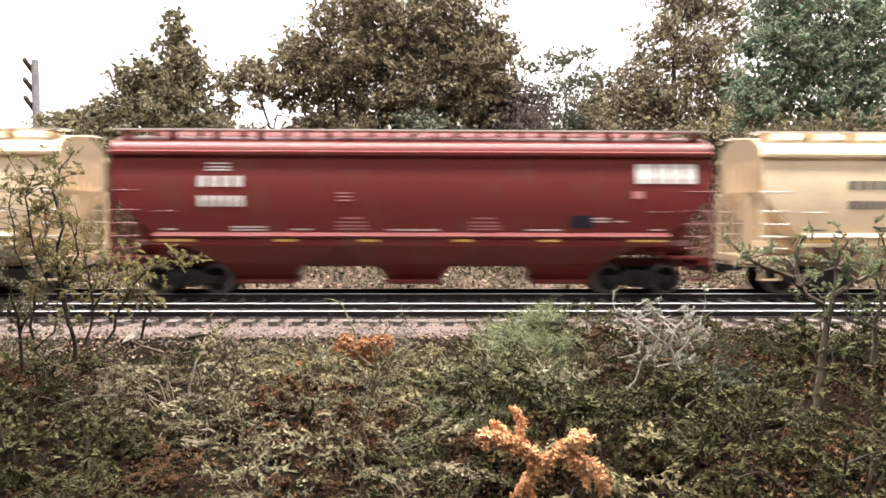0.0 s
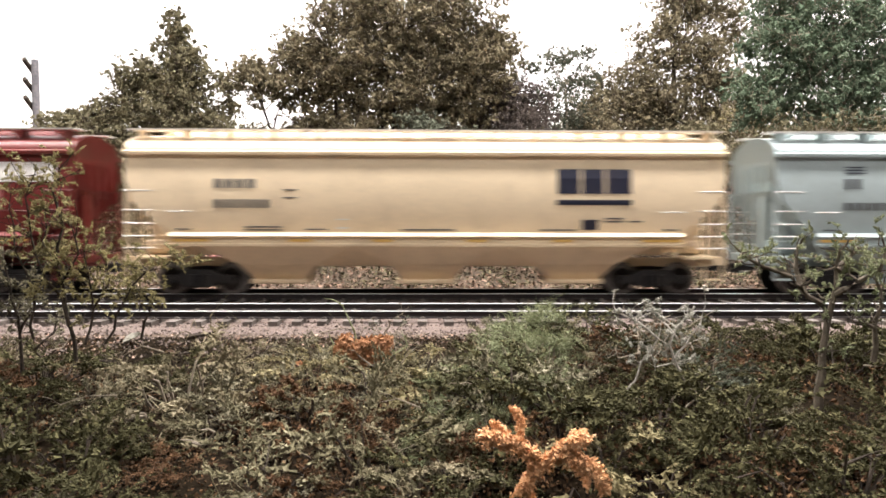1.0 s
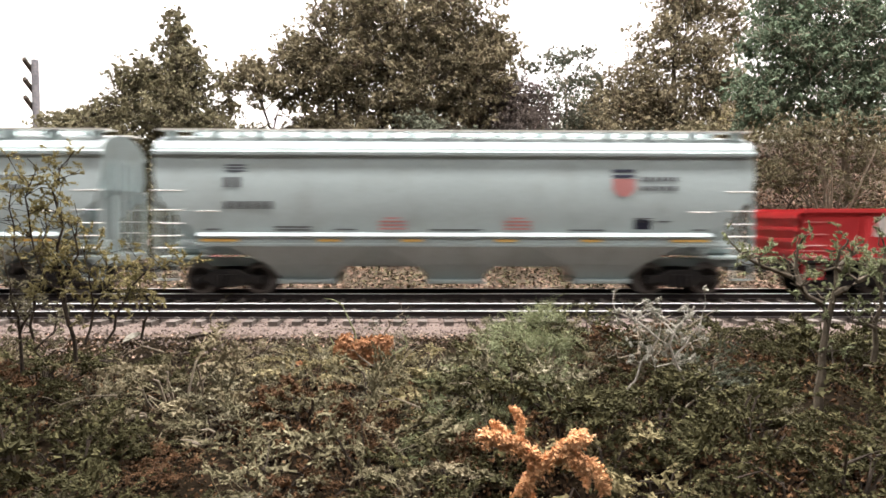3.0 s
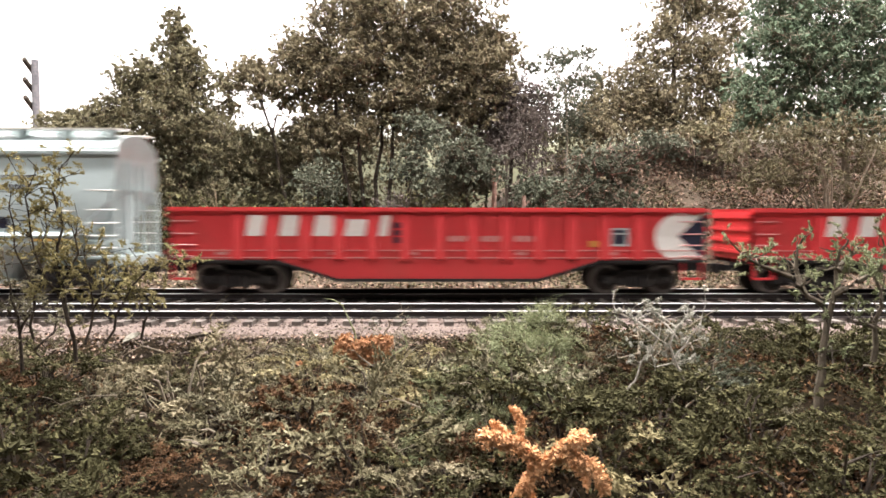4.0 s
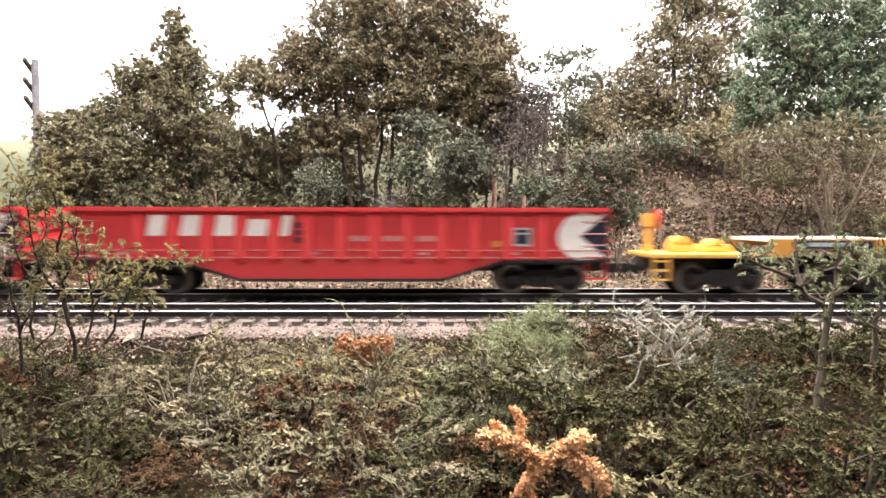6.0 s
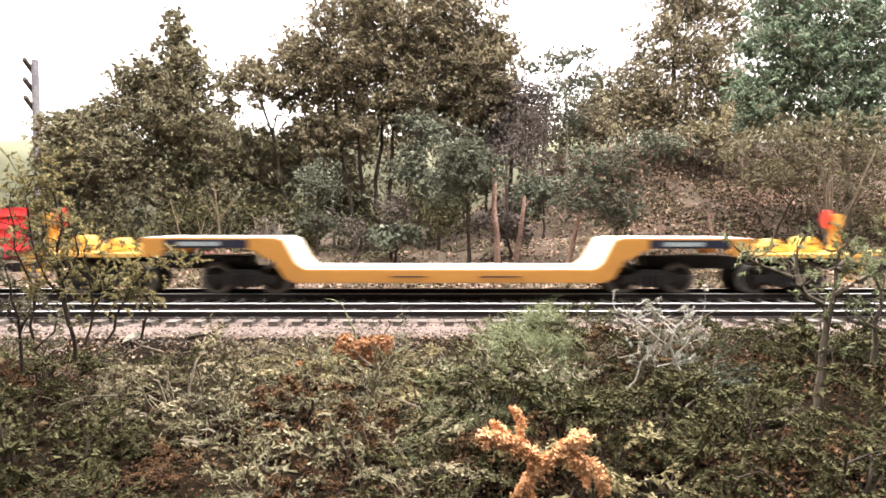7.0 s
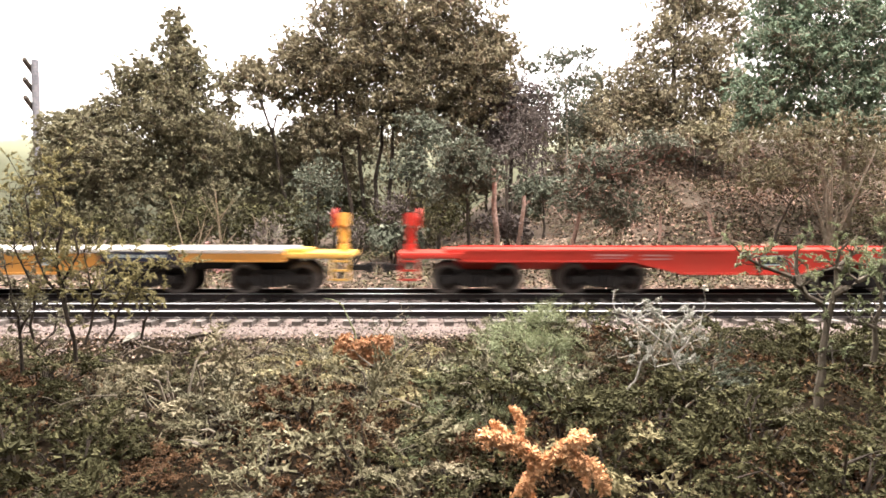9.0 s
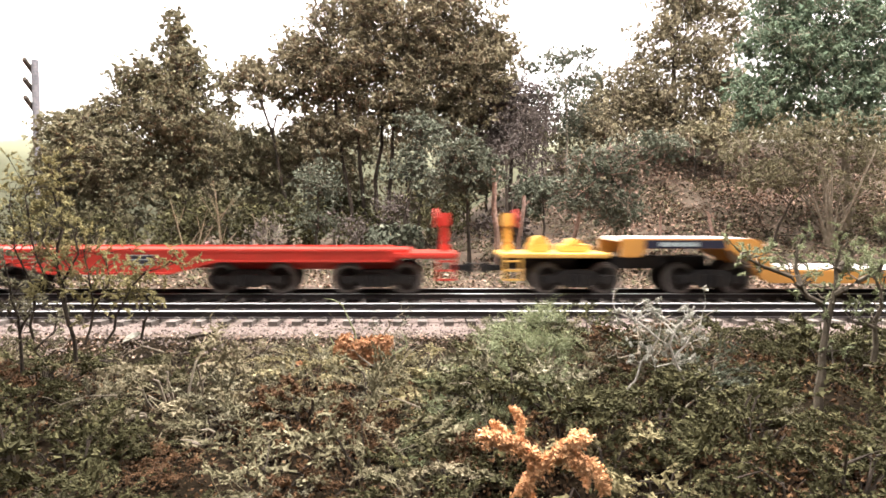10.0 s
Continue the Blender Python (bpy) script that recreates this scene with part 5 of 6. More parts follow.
def bush(label, mat, stem_mat, seed, w, h, sprays, crumb, fibre=0, litter_mat=None):
    """Low undergrowth clump: layered feathery sprays round a tangle of stems, with loose fibres."""
    rng = np.random.default_rng(seed)
    thing = holder("bush", label, "bush", 0, 0, -60, group="undergrowth bushes in front of the tracks")
    wood = Shape()
    got = []
    for i in range(sprays):
        a = i * 2.4 + rng.uniform(-0.5, 0.5)
        k = (i + 0.5) / sprays
        lift = h * (0.95 - 0.85 * k) * rng.uniform(0.75, 1.1)
        out = w * (0.12 + 0.55 * k ** 0.7) * rng.uniform(0.7, 1.1)
        base = np.array([math.cos(a) * out, math.sin(a) * out, lift])
        way = np.array([math.cos(a) + rng.normal() * 0.3, math.sin(a) + rng.normal() * 0.3, 0.5 - 0.5 * k + rng.normal() * 0.22])
        p, d, r, rib = spray(base, way, w * rng.uniform(0.42, 0.75), rng, crumb, rng.uniform(0.15, 0.65), rng.uniform(0.35, 0.5))
        got.append((p, d, r))
        wood.tube([(base[0] * 0.2, base[1] * 0.2, -2), base * np.array([0.7, 0.7, 0.6]) + rng.normal(size=3) * 0.5, rib[0], rib[1], rib[2]], [0.24, 0.2, 0.15, 0.11, 0.05], 4)
    tagged(part("stem_tangle", wood, stem_mat, thing), kind="stuff")
    p, d, r = (np.concatenate(c) for c in zip(*got))
    tagged(part("mossy_sprays", rods("mossy_sprays", p, d, r, rng), mat, thing), kind="stuff")
    n = len(p) // 3
    idx = rng.integers(0, len(p), n)
    q = p[idx] + rng.normal(size=(n, 3)) * crumb * 0.8
    tagged(part("foliage", flakes("foliage", q, crumb * rng.uniform(0.6, 1.35, n), rng, flat=0.4), mat, thing), kind="stuff")
    if litter_mat:
        n = 420
        a, k = rng.uniform(0, 6.28, n), w * rng.random(n) ** 0.5
        q = np.stack([np.cos(a) * k, np.sin(a) * k, rng.uniform(0, h * 0.55, n)], 1)
        tagged(part("dry_underlayer", rods("dry_underlayer", q, rng.normal(size=(n, 3)), crumb * rng.uniform(0.4, 0.9, n), rng, 1.6), litter_mat, thing, "dry rusty moss beneath the sprays"), kind="stuff")
    if fibre:
        f = Shape()
        for _ in range(fibre):
            c = p[rng.integers(0, len(p))]
            a = c + rng.normal(size=3) * w * 0.05
            e = rng.normal(size=3) * w * 0.08
            f.tube([a, a + e + rng.normal(size=3) * 0.4, a + e * 1.3 + rng.normal(size=3) * 0.8, a + e * 1.5 + rng.normal(size=3) * 1.2], [0.06, 0.06, 0.05, 0.03], 3)
        tagged(part("fibre_tangle", f, mat, thing), kind="stuff")
    return thing


PROTO = [
    bush("dusty olive bush with small crumbled leaves", F_DUSTY, M_BARK, 101, 12, 6.5, 19, 0.33, 30),
    bush("olive-brown bush with matted leaves", F_OLIVE, M_BARK, 102, 13, 6.5, 19, 0.34, 20, F_RUST),
    bush("yellowish olive bush with crumbled leaves", F_YELLOW, M_BARK, 103, 11, 6.5, 18, 0.32, 20),
    bush("rusty brown clump of dry moss", F_RUST, M_BARK, 104, 10, 5.5, 18, 0.36, 20, F_RUST),
    bush("grey-green bush with pale leaf tips", F_GREYGREEN, M_PALEBARK, 105, 12, 7, 19, 0.32, 30),
    bush("brown-olive tangled bush with dry stems", F_BROWN, M_PALEBARK, 106, 13, 7, 18, 0.33, 60),
    bush("green mossy bush with feathery sprays, coloured dark as in shade", F_MOSS, M_BARK, 109, 14, 7.5, 20, 0.36, 10, F_RUST),
]
LIME = bush("fine fibrous pale green bush", F_LIME, M_PALEBARK, 107, 12, 9, 24, 0.27, 380)


def plant(proto, x, y, scale, turn, sink=1.5, tall=1.0):
    m = pose(x * S, y * S, (ground_z(x, y) - sink) * S, 0, 0, turn) @ Matrix.Diagonal((scale, scale, scale * tall, 1))
    return copy_thing(proto, m)


rng_b = random.Random(77)
HOLLOWS = ((-68, -130, 12), (-17, -104, 8), (-38, -143, 6), (27, -112, 6), (-30, -128, 5), (37, -151, 8), (64, -139, 9), (86, -135, 8), (80, -122, 8), (13, -105, 14), (10, -166, 15), (14, -154, 10), (-22, -89, 8), (36, -118, 7))
for yy, step, sc in ((-79, 9, 0.45), (-87, 11, 0.66), (-97, 13, 0.9), (-109, 14, 1.05), (-121, 14, 1.12), (-133, 14, 1.12), (-145, 12.5, 1.05), (-157, 11, 0.95)):
    half = (yy + 253.5) * 0.70 + 14
    x = -half + rng_b.uniform(0, 8)
    while x < half:
        right = x > 24
        # Last weight, the darkened moss, paints shade at the right and near rows.
        weights = (1.0, 2.4, 0.4, 1.8, 0.3, 1.0, 7) if right else (5, 2.4, 2.8, 0.5, 0.4, 2.8, 0.8)
        if yy < -126:
            weights = (0.1, 0.5, 0.05, 2.6, 0.1, 0.2, 8) if x > -5 else (1.6, 2.2, 0.7, 3.0, 0.3, 1.0, 4)
        if x > 62 and yy > -130:
            weights = (0.2, 1.0, 0.1, 1.6, 0.1, 0.3, 9)
        if x < -48 and yy > -126:
            weights = (1.5, 3, 1.5, 1.2, 0.4, 1.5, 4)
        if x < -40 and yy < -126:
            weights = (0.4, 1.0, 0.2, 2.6, 0.2, 0.4, 8)
        if -48 < x < 8 and yy > -126:
            weights = (7, 1.5, 3, 0.2, 0.3, 3, 0.2)
        if yy > -90 and not right and rng_b.random() < (0.8 if yy > -80 else 0.2):
            x += step
            continue
        if any(math.hypot(x - hx, yy - hy) < hr for hx, hy, hr in HOLLOWS):
            x += step * 0.5
            continue
        grow = (1.2 if right else 0.66) if yy > -100 else (0.84 if yy > -112 and not right else 1.0)
        proto = rng_b.choices(PROTO, weights)[0]
        plant(proto, x, yy + rng_b.uniform(-5, 5), sc * grow * rng_b.choice((0.6, 0.8, 1.0, 1.15, 1.3)) * rng_b.uniform(0.9, 1.1), rng_b.uniform(0, 360), rng_b.uniform(0.3, 2.5), rng_b.uniform(0.75, 1.1))
        x += step * rng_b.uniform(0.7, 1.2)
for x, y, sc, turn, sink, tall in ((16, -94, 0.85, 20, -0.5, 1.05), (23, -88, 0.75, 120, -0.5, 1.1), (12, -102, 0.8, 200, -1.0, 1.0), (20, -104, 0.75, 310, -1.5, 1.0), (14, -113, 0.7, 60, -1.0, 1.0), (7, -111, 0.6, 10, -1.0, 1.0), (18, -121, 0.6, 170, -1.0, 1.0), (9, -126, 0.55, 250, -1.0, 1.0), (0, -122, 0.6, 80, -1.0, 1.0), (-3, -134, 0.5, 280, -1.0, 0.9), (4, -140, 0.5, 30, -1.5, 1.0), (-6, -144, 0.45, 30, -1.5, 1.0)):
    plant(LIME, x, y, sc, turn, sink, tall)
for x, y, sc, turn in ((-19, -114, 0.55, 300), (-14, -117, 0.6, 20)):
    plant(PROTO[0], x, y, sc, turn, 0.5, 0.9)
for x, y, sc, turn in ((1, -163, 0.45, 40), (20.5, -164, 0.5, 160), (9, -171, 0.4, 250), (17, -171, 0.4, 80)):
    plant(PROTO[6], x, y, sc, turn, 0.5, 0.9)


def dry_moss(label, arms, seed, thick, crumb, mat):
    """A crumbly lump of dry moss: knobbly arms from one foot, hung with curled crumbs."""
    rng = np.random.default_rng(seed)
    x0, y0, z0 = arms[0][0]
    ob = holder("dry_moss", label, "moss clump", x0, y0, z0, group="dry moss clumps in the undergrowth")
    for arm in arms:
        line = np.array(arm) - np.array(arms[0][0])
        reach = sum(np.linalg.norm(b - a) for a, b in zip(line, line[1:]))
        fat = thick * min(1.0, 0.08 + reach / 8)
        p, d = [], []
        for a, b in zip(line, line[1:]):
            n = max(10, int(np.linalg.norm(b - a) * 130 * fat))
            s = rng.random((n, 1))
            off = rng.normal(size=(n, 3))
            off /= np.linalg.norm(off, axis=1)[:, None]
            lump = 0.45 + 0.85 * np.sin(s * 9 + rng.uniform(0, 6)) ** 2
            p.append(a + (b - a) * s + off * fat * lump * rng.random((n, 1)) ** 0.35 - np.array([0, 0, 1]) * (rng.random((n, 1)) < 0.25) * rng.random((n, 1)) * fat * 1.5)
            d.append(rng.normal(size=(n, 3)))
        p, d = np.concatenate(p), np.concatenate(d)
        tagged(part("moss_arm", rods("moss_arm", p, d, crumb * rng.uniform(0.5, 1.3, len(p)), rng, 1.6), mat, ob), kind="stuff")
    return ob


dry_moss("bright orange crumbly moss clump with forked arms",
    [[(8.8, -160.0, -12.9), (8.1, -160.0, -9.0), (9.9, -160.0, -5.9), (6.6, -161.0, -3.0), (1.8, -162.0, -1.7)],
     [(10.6, -160.0, -6.4), (12.2, -160.0, -4.7), (13.7, -161.0, -3.2), (16.2, -161.0, -2.3)],
     [(12.6, -160.0, -5.2), (15.4, -161.0, -5.3), (17.5, -162.0, -6.8), (18.5, -162.0, -9.3)],
     [(6.0, -160.0, -3.1), (4.8, -160.0, -1.6), (3.4, -160.0, -0.6)],
     [(7.6, -158.0, -3.2), (7.5, -158.0, -0.8), (6.4, -158.0, 0.8)],
     [(13.9, -161.0, -5.6), (15.8, -161.0, -7.1), (16.0, -162.0, -8.7)],
     [(7.4, -161.0, -9.0), (6.2, -161.0, -10.9), (5.2, -161.0, -12.9)],
     [(13.9, -160.0, -3.6), (14.4, -160.0, -2.2), (16.1, -160.0, -1.9)]], 61, 0.95, 0.25, F_ORANGE)
dry_moss("small dull orange moss clump beside the ballast",
    [[(-24.8, -101.0, -6.5), (-23.6, -101.0, -3.4), (-19.9, -101.0, -1.1), (-13.7, -100.0, -0.5)],
     [(-19.9, -101.0, -4.6), (-17.4, -101.0, -2.8), (-14.4, -100.0, -2.3)],
     [(-23.6, -101.0, -4.6), (-24.8, -101.0, -1.5), (-23.1, -100.0, 0.2)],
     [(-30.2, -102.0, -7.5), (-32.0, -102.0, -6.3), (-33.5, -102.0, -5.0)]], 62, 1.5, 0.36, F_RUST_PALE)
# The first bush of each kind takes a place in the undergrowth too.
for i, proto in enumerate(PROTO + [LIME]):
    x, y = (17, -98) if proto is LIME else (-70 + 20 * i, -118 + (i % 3) * 9)
    proto.matrix_basis = pose(x * S, y * S, (ground_z(x, y) - 1.5) * S, 0, 0, 40 * i) @ Matrix.Diagonal((0.8, 0.8, 0.8, 1))


def sapling(x, y, h, spread, label, mat, leaf_mat, seed, limbs=9, leaves=70, r=1.0, leaf=1.1, low=0.35):
    """A young tree of the foreground: stem, forked bare limbs, leaf tufts at their ends."""
    rng = np.random.default_rng(seed)
    ob = holder("sapling", label, "sapling", x, y, ground_z(x, y) - 1, group="saplings in front of the tracks")
    pts = [np.array([rng.normal() * 0.5 * (i > 0), rng.normal() * 0.5 * (i > 0), h * i / 6]) for i in range(7)]
    stem = Shape().tube(pts, [r * (1.15 - 0.9 * i / 6) for i in range(7)], 7)
    part("stem", stem, mat, ob, smooth=True)
    twigs, tips = Shape(), []
    for k in range(limbs):
        t = low + (1 - low) * (k + 0.5) / limbs
        i = min(5, int(t * 6))
        a = pts[i] + (pts[i + 1] - pts[i]) * (t * 6 - i)
        ang = k * 2.4 + rng.uniform(-0.4, 0.4)
        reach = spread * rng.uniform(0.6, 1.1) * (1.1 - 0.5 * t)
        e = a + np.array([math.cos(ang) * reach, math.sin(ang) * reach * 0.8, h * rng.uniform(0.08, 0.26)])
        mid = (a + e) / 2 + np.array([0, 0, -h * 0.03]) + rng.normal(size=3) * 0.8
        w = r * 0.5 * (1.2 - 0.7 * t)
        part("limb", Shape().tube([a, mid, e], [w, w * 0.7, w * 0.3], 5), mat, ob)
        tips.append(e)
        for _ in range(6):
            s0 = mid + (e - mid) * rng.random()
            e2 = s0 + rng.normal(size=3) * spread * 0.24 + np.array([0, 0, h * 0.05])
            twigs.tube([s0, e2], [w * 0.35, 0.1], 4)
            tips.append(e2)
    tagged(part("twig_work", twigs, mat, ob), kind="stuff")
    tips = np.array(tips)
    n = leaves * len(tips) // 7
    c = tips[rng.integers(0, len(tips), n)]
    p = c + rng.normal(size=(n, 3)) * np.array([1.0, 1.0, 0.8]) * (0.35 + spread * 0.03)
    part("leafage", flakes("leaves", p, leaf * rng.uniform(0.5, 1.4, n), rng), leaf_mat, ob)
    return ob


def forked_shrub(label, mat, leaf_mat, seed, boughs, r, tuft, twigs, crumb):
    """A foreground shrub: bent boughs, side twigs, and crumbly leaf tufts at their ends."""
    rng = np.random.default_rng(seed)
    root = np.array(boughs[0][0])
    ob = holder("sapling", label, "sapling", *root, group="saplings in front of the tracks")
    fine, tips = Shape(), []
    for k, bough in enumerate(boughs):
        pts = [np.array(q) - root for q in bough]
        line = []
        for a, b in zip(pts, pts[1:]):
            line += [a, (a + b) / 2 + rng.normal(size=3) * np.linalg.norm(b - a) * 0.06]
        line.append(pts[-1])
        w = r * (1.0 if k == 0 else 0.68)
        part("stem" if k == 0 else "limb", Shape().tube(line, [w * (1.1 - 0.75 * i / (len(line) - 1)) for i in range(len(line))], 7), mat, ob, smooth=True)
        tips.append(pts[-1])
        for i in range(len(line) // 3, len(line)):
            for _ in range(twigs // 2):
                s0 = line[i]
                e = s0 + rng.normal(size=3) * np.array([2.3, 2.0, 1.5]) + np.array([0, 0, 1.2])
                fine.tube([s0, (s0 + e) / 2 + rng.normal(size=3) * 0.4, e], [w * 0.32, w * 0.22, 0.07], 4)
                tips.append(e)
    tagged(part("twig_work", fine, mat, ob), kind="stuff")
    p, d, rad = [], [], []
    for e in tips:
        if rng.random() < 0.2:
            continue
        for _ in range(3):
            q, v, s, _rib = spray(e + rng.normal(size=3) * tuft * 0.35, rng.normal(size=3) + np.array([0, 0, 0.3]), tuft * rng.uniform(0.9, 1.7), rng, crumb, 0.3, 0.45)
            p.append(q), d.append(v), rad.append(s)
    p, d, rad = np.concatenate(p), np.concatenate(d), np.concatenate(rad)
    tagged(part("leafage", rods("leafage", p, d, rad, rng, 1.4), leaf_mat, ob), kind="stuff")
    return ob


forked_shrub("young tree with a straight grey stem and mossy forked limbs", M_STEM, F_LIME, 401,
    [[(69.0, -123.5, -10.4), (69.3, -123.5, -2.3), (70.1, -123.5, 7.4), (71.6, -123.5, 14.4), (72.0, -123.5, 20.8)],
     [(69.9, -123.5, 8.5), (65.1, -125.5, 12.5), (61.3, -126.5, 16.3), (55.0, -127.5, 18.4), (51.1, -128.5, 20.7)],
     [(65.1, -124.5, 12.9), (64.3, -122.5, 17.5), (64.6, -122.5, 21.3)],
     [(71.6, -123.5, 12.8), (74.0, -126.5, 15.5), (77.1, -127.5, 17.4), (78.0, -127.5, 21.5)],
     [(71.8, -123.5, 17.1), (75.3, -121.5, 19.6), (76.9, -121.5, 21.2)]], 0.85, 1.3, 8, 0.22)
forked_shrub("bent mossy sapling beside a young tree", M_STEM, F_LIME, 402,
    [[(80.7, -121.0, -0.6), (80.7, -121.0, 7.0), (81.9, -121.0, 12.5), (80.6, -121.0, 18.0)],
     [(80.8, -121.0, 5.9), (75.9, -122.0, 7.2), (74.7, -122.0, 10.5)]], 0.55, 0.9, 6, 0.25)
forked_shrub("tall twiggy shrub with dark stems and yellow-green tufts", M_BARK, F_SPRIG, 403,
    [[(-68.2, -128.0, 1.1), (-69.7, -128.0, 9.3), (-71.3, -128.0, 18.3), (-70.4, -127.0, 25.3), (-72.3, -127.0, 31.9), (-70.9, -127.0, 35.4)],
     [(-69.7, -128.0, 9.3), (-72.3, -129.0, 15.4), (-75.0, -129.0, 23.4), (-75.3, -130.0, 30.3), (-73.7, -130.0, 34.2)],
     [(-67.1, -127.0, 4.0), (-65.9, -126.0, 10.0), (-66.5, -126.0, 15.1), (-67.3, -126.0, 19.7)],
     [(-63.6, -127.0, 4.0), (-61.9, -126.0, 9.0), (-58.8, -126.0, 14.6), (-56.0, -126.0, 17.2), (-51.2, -125.0, 18.7)],
     [(-65.9, -126.0, 10.5), (-63.3, -125.0, 15.0), (-64.2, -125.0, 20.2)],
     [(-70.2, -128.0, 15.3), (-67.3, -128.0, 20.4), (-68.6, -128.0, 25.9)],
     [(-57.8, -125.0, 4.7), (-56.2, -125.0, 9.9), (-59.2, -125.0, 13.0)],
     [(-71.3, -128.0, 18.3), (-74.7, -126.0, 22.3), (-74.1, -126.0, 28.4)],
     [(-75.6, -128.0, 5.2), (-75.2, -128.0, 11.3), (-77.2, -128.0, 18.3), (-78.5, -128.0, 25.3), (-78.9, -128.0, 31.3)]], 0.34, 1.35, 10, 0.2)
forked_shrub("low small-leaved dusty shrub", M_BARK, F_DUSTY, 404,
    [[(-81.2, -122.0, -2.2), (-81.5, -122.0, 5.2), (-82.9, -122.0, 11.6), (-84.0, -122.0, 17.9)],
     [(-81.5, -122.0, 5.2), (-79.4, -121.0, 9.3), (-78.2, -121.0, 14.6)],
     [(-83.0, -122.0, 8.4), (-85.4, -123.0, 12.7), (-85.7, -123.0, 18.0)],
     [(-79.5, -121.0, 1.8), (-76.3, -120.0, 4.9), (-75.7, -120.0, 8.1)]], 0.34, 1.3, 9, 0.2)
forked_shrub("whitish dead twigs crusted with lichen", M_WHITEBARK, F_LICHEN, 405,
    [[(48.2, -120.0, -9.1), (43.3, -121.0, -3.3), (41.0, -121.0, 2.7), (44.2, -121.0, 8.2)],
     [(41.6, -121.0, -0.6), (43.9, -122.0, 2.9), (46.5, -122.0, 6.7), (47.0, -122.0, 9.4)],
     [(33.2, -120.0, -6.3), (35.6, -121.0, -0.6), (38.8, -121.0, 3.8), (39.3, -121.0, 7.6)],
     [(38.8, -121.0, 3.8), (34.9, -121.0, 7.1), (30.6, -121.0, 9.0)],
     [(43.3, -121.0, -2.2), (38.7, -120.0, -1.9), (37.5, -120.0, 1.4)],
     [(42.6, -121.0, 3.8), (38.5, -120.0, 8.0), (37.4, -120.0, 9.7)]], 0.32, 0.5, 4, 0.24)
sapling(40, -106, 13, 9, "dead whitish twiggy bush", M_PALEBARK, F_GREYGREEN, 206, 10, 40, 0.5, 0.6, 0.1)
sapling(49, -99, 12, 9, "greyish dry bush with pale stems", M_PALEBARK, F_GREYGREEN, 210, 10, 80, 0.45, 0.6, 0.1)
sapling(-15, -92, 9, 7, "bare pale forked twig with few leaves", M_PALEBARK, F_GREYGREEN, 207, 6, 25, 0.4, 0.6, 0.1)


def fallen_twig(points, r, mat, label):
    """A forked dead twig lying over the undergrowth."""
    x0, y0, z0 = points[0]
    ob = holder("fallen_twig", label, "twig", x0, y0, z0, group="dead twigs in the undergrowth")
    rng = random.Random(int(x0 * 7 + y0))
    pts = [(x - x0, y - y0, z - z0) for x, y, z in points]
    part("stick", Shape().tube(pts, [r * (1 - 0.6 * i / (len(pts) - 1)) for i in range(len(pts))], 6), mat, ob, smooth=True)
    for p in pts[1:]:
        e = (p[0] + rng.uniform(-4, 4), p[1] + rng.uniform(-2, 2), p[2] + rng.uniform(0.5, 4))
        part("side_twig", Shape().tube([p, ((p[0] + e[0]) / 2, (p[1] + e[1]) / 2, (p[2] + e[2]) / 2 + 0.4), e], [r * 0.5, r * 0.35, 0.08], 5), mat, ob)
    return ob


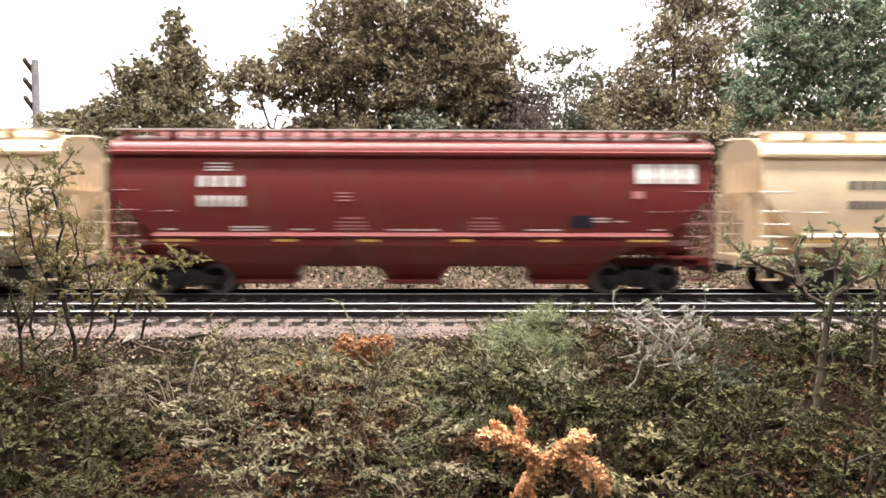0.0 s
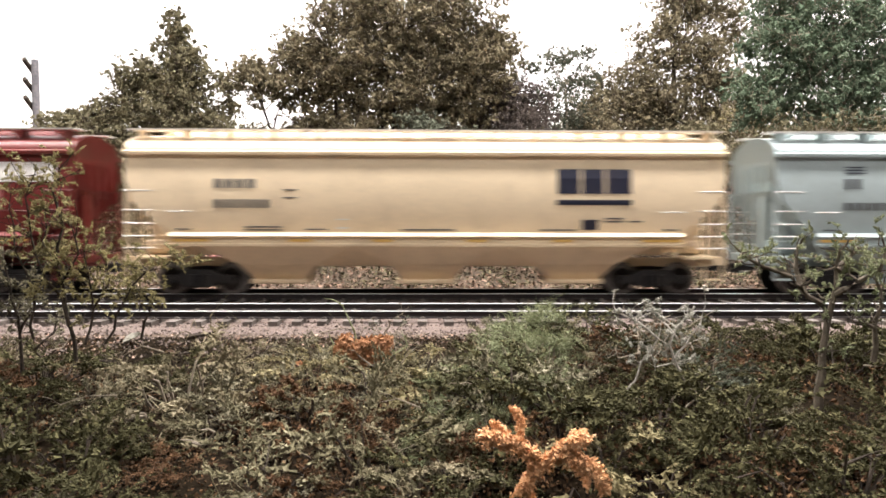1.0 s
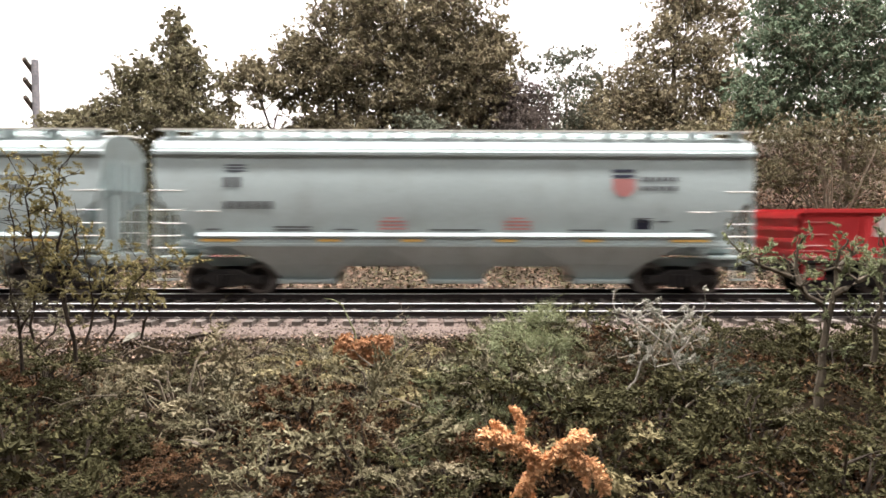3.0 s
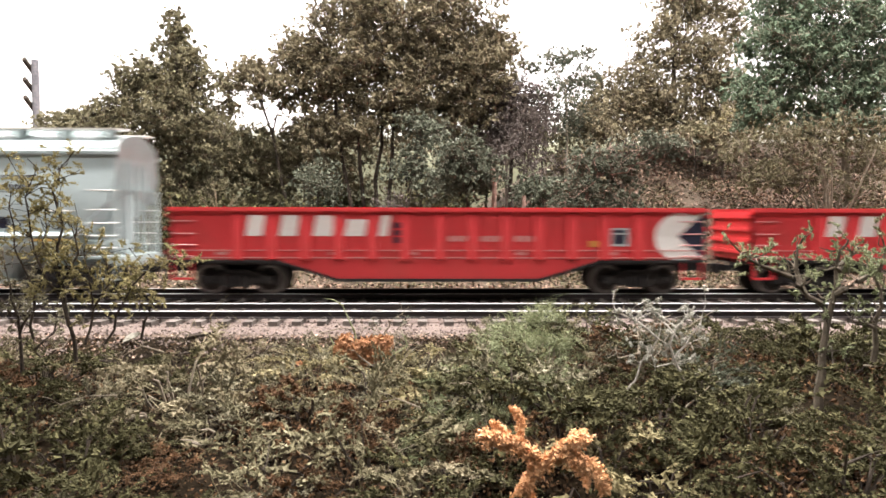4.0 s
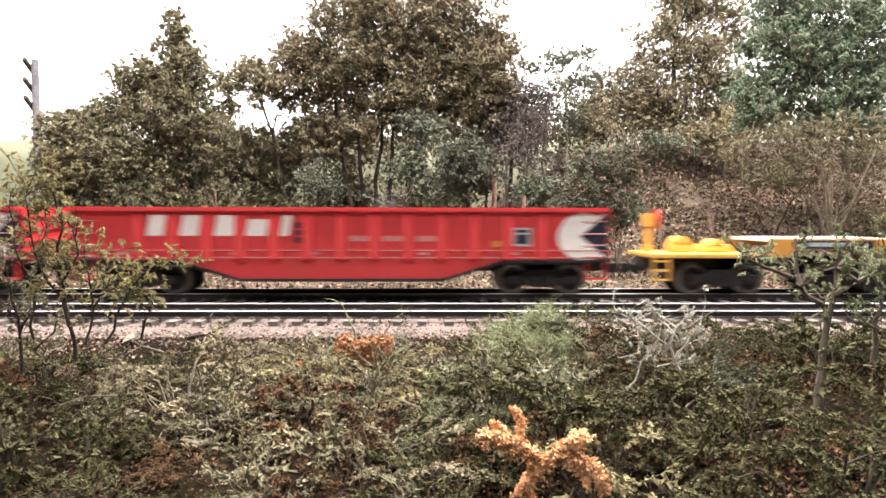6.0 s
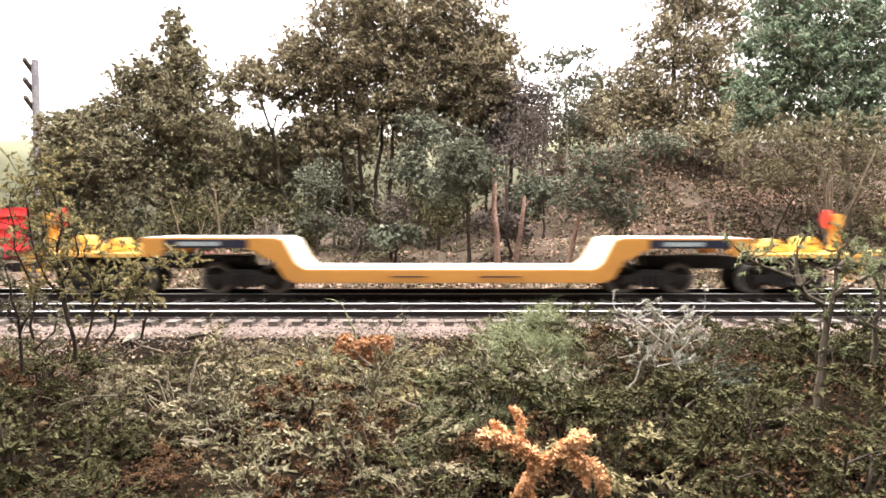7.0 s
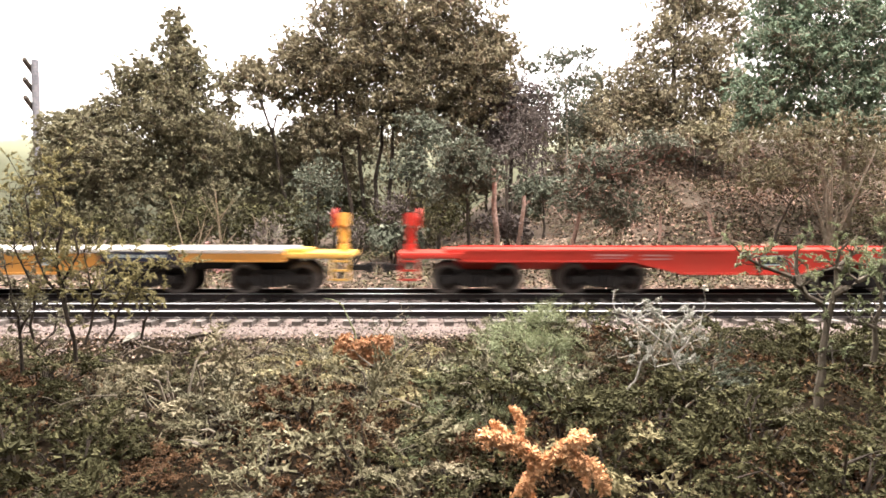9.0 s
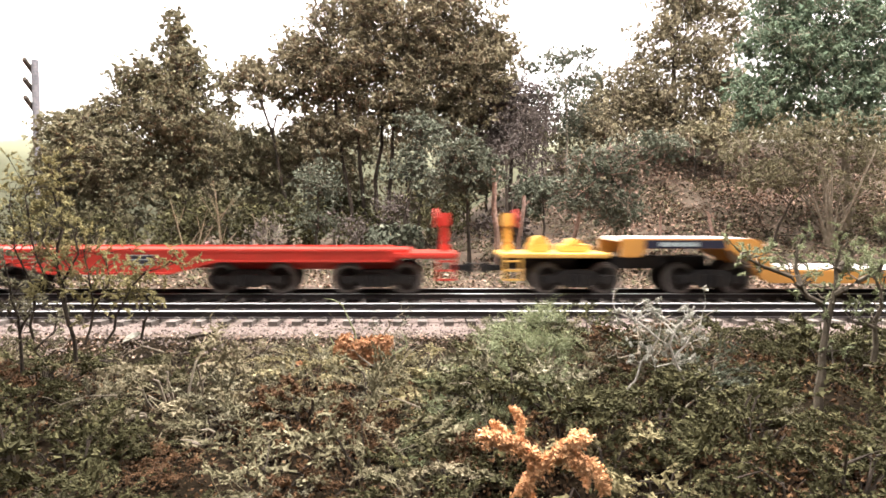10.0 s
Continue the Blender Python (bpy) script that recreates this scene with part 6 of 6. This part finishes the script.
TWIG_LABEL = "pale dead twig caught in the undergrowth"
rng_t = random.Random(31)
fallen_twig([(-20.7, -99.0, -7.6), (-20.9, -99.0, -3.8), (-21.5, -99.0, 1.3), (-24.4, -98.0, 7.4)], 0.34, F_LIME, "pale green upright forked twig")
fallen_twig([(-21.1, -99.0, -7.8), (-16.3, -99.0, -5.7), (-12.6, -98.0, -3.4), (-9.9, -97.0, -1.9)], 0.36, F_LIME, "pale green twig lying over the bank")
fallen_twig([(-20.7, -99.0, -7.6), (-25.2, -98.0, -3.3), (-27.2, -97.0, -0.3)], 0.3, F_LIME, "thin pale green twig with a bent tip")
for _ in range(46):
    x, y = rng_t.uniform(-95, 95), rng_t.uniform(-165, -88)
    z = ground_z(x, y) + rng_t.uniform(3, 8)
    a, n = rng_t.uniform(0, 6.28), rng_t.uniform(4, 11)
    fallen_twig([(x, y, z), (x + math.cos(a) * n * 0.5, y + math.sin(a) * n * 0.4, z + rng_t.uniform(-1, 2)), (x + math.cos(a) * n, y + math.sin(a) * n * 0.8, z + rng_t.uniform(-1.5, 3))],
                rng_t.uniform(0.12, 0.27), rng_t.choice((M_PALEBARK, M_BARK)), TWIG_LABEL)


def dead_leaf(x, y, size, mat, label):
    """A single curled leaf lying on the ballast."""
    ob = new("dead_leaf", Shape().rings([[(size * (t - 0.5) * 2, s * size * 0.5 * math.sin(math.pi * min(0.98, max(0.06, t))), size * 0.35 * abs(s) + 0.25 * math.sin(3 * t) + z) for s, z in ((-1, 0), (0, 0), (1, 0), (1, 0.2), (0, 0.2), (-1, 0.2))] for t in (0, 0.2, 0.4, 0.6, 0.8, 1.0)]).mesh("dead_leaf", smooth=True))
    ob.data.materials.append(mat)
    ob.matrix_basis = pose(x * S, y * S, (ground_z(x, y) + 1.2) * S, 20, -25, 40)
    return tagged(ob, label, "leaf", group="stray dead leaves")


dead_leaf(-80, -76, 2.3, F_LICHEN, "curled pale yellow dead leaf on the ballast")
dead_leaf(-27, -79, 1.2, F_ORANGE, "small curled orange dead leaf on the ballast")
dead_leaf(22, -75, 1.0, M_LITTER, "brown dead leaf beside the track")
fallen_twig([(-66, -78, -3.4), (-63, -78, -2.8), (-59, -77, -2.2)], 0.9, M_BARK, "dark rotten stick lying beside the ballast")
flowers = sapling(-98, 64, 9, 9, "low clump of faded pink flowers by the line", M_TAN, F_PINK, 301, 9, 130, 0.4, 0.9, 0.2)


# ---- motion ----
def motions():
    for car, x0 in TRAIN:
        walk(car, [(t, pose((x0 - SPEED * t) * S, 0, 0)) for t in (0, 2.5, 5, 7.5, 10)])
    turn = math.degrees(SPEED / WHEEL_R) / FPS
    for wheel, bx in SPINNING:
        walk(wheel, [(k / FPS, pose(bx * S, 0, WHEEL_R * S, 0, -turn * k, 0)) for k in range(10 * FPS + 1)])


motions()
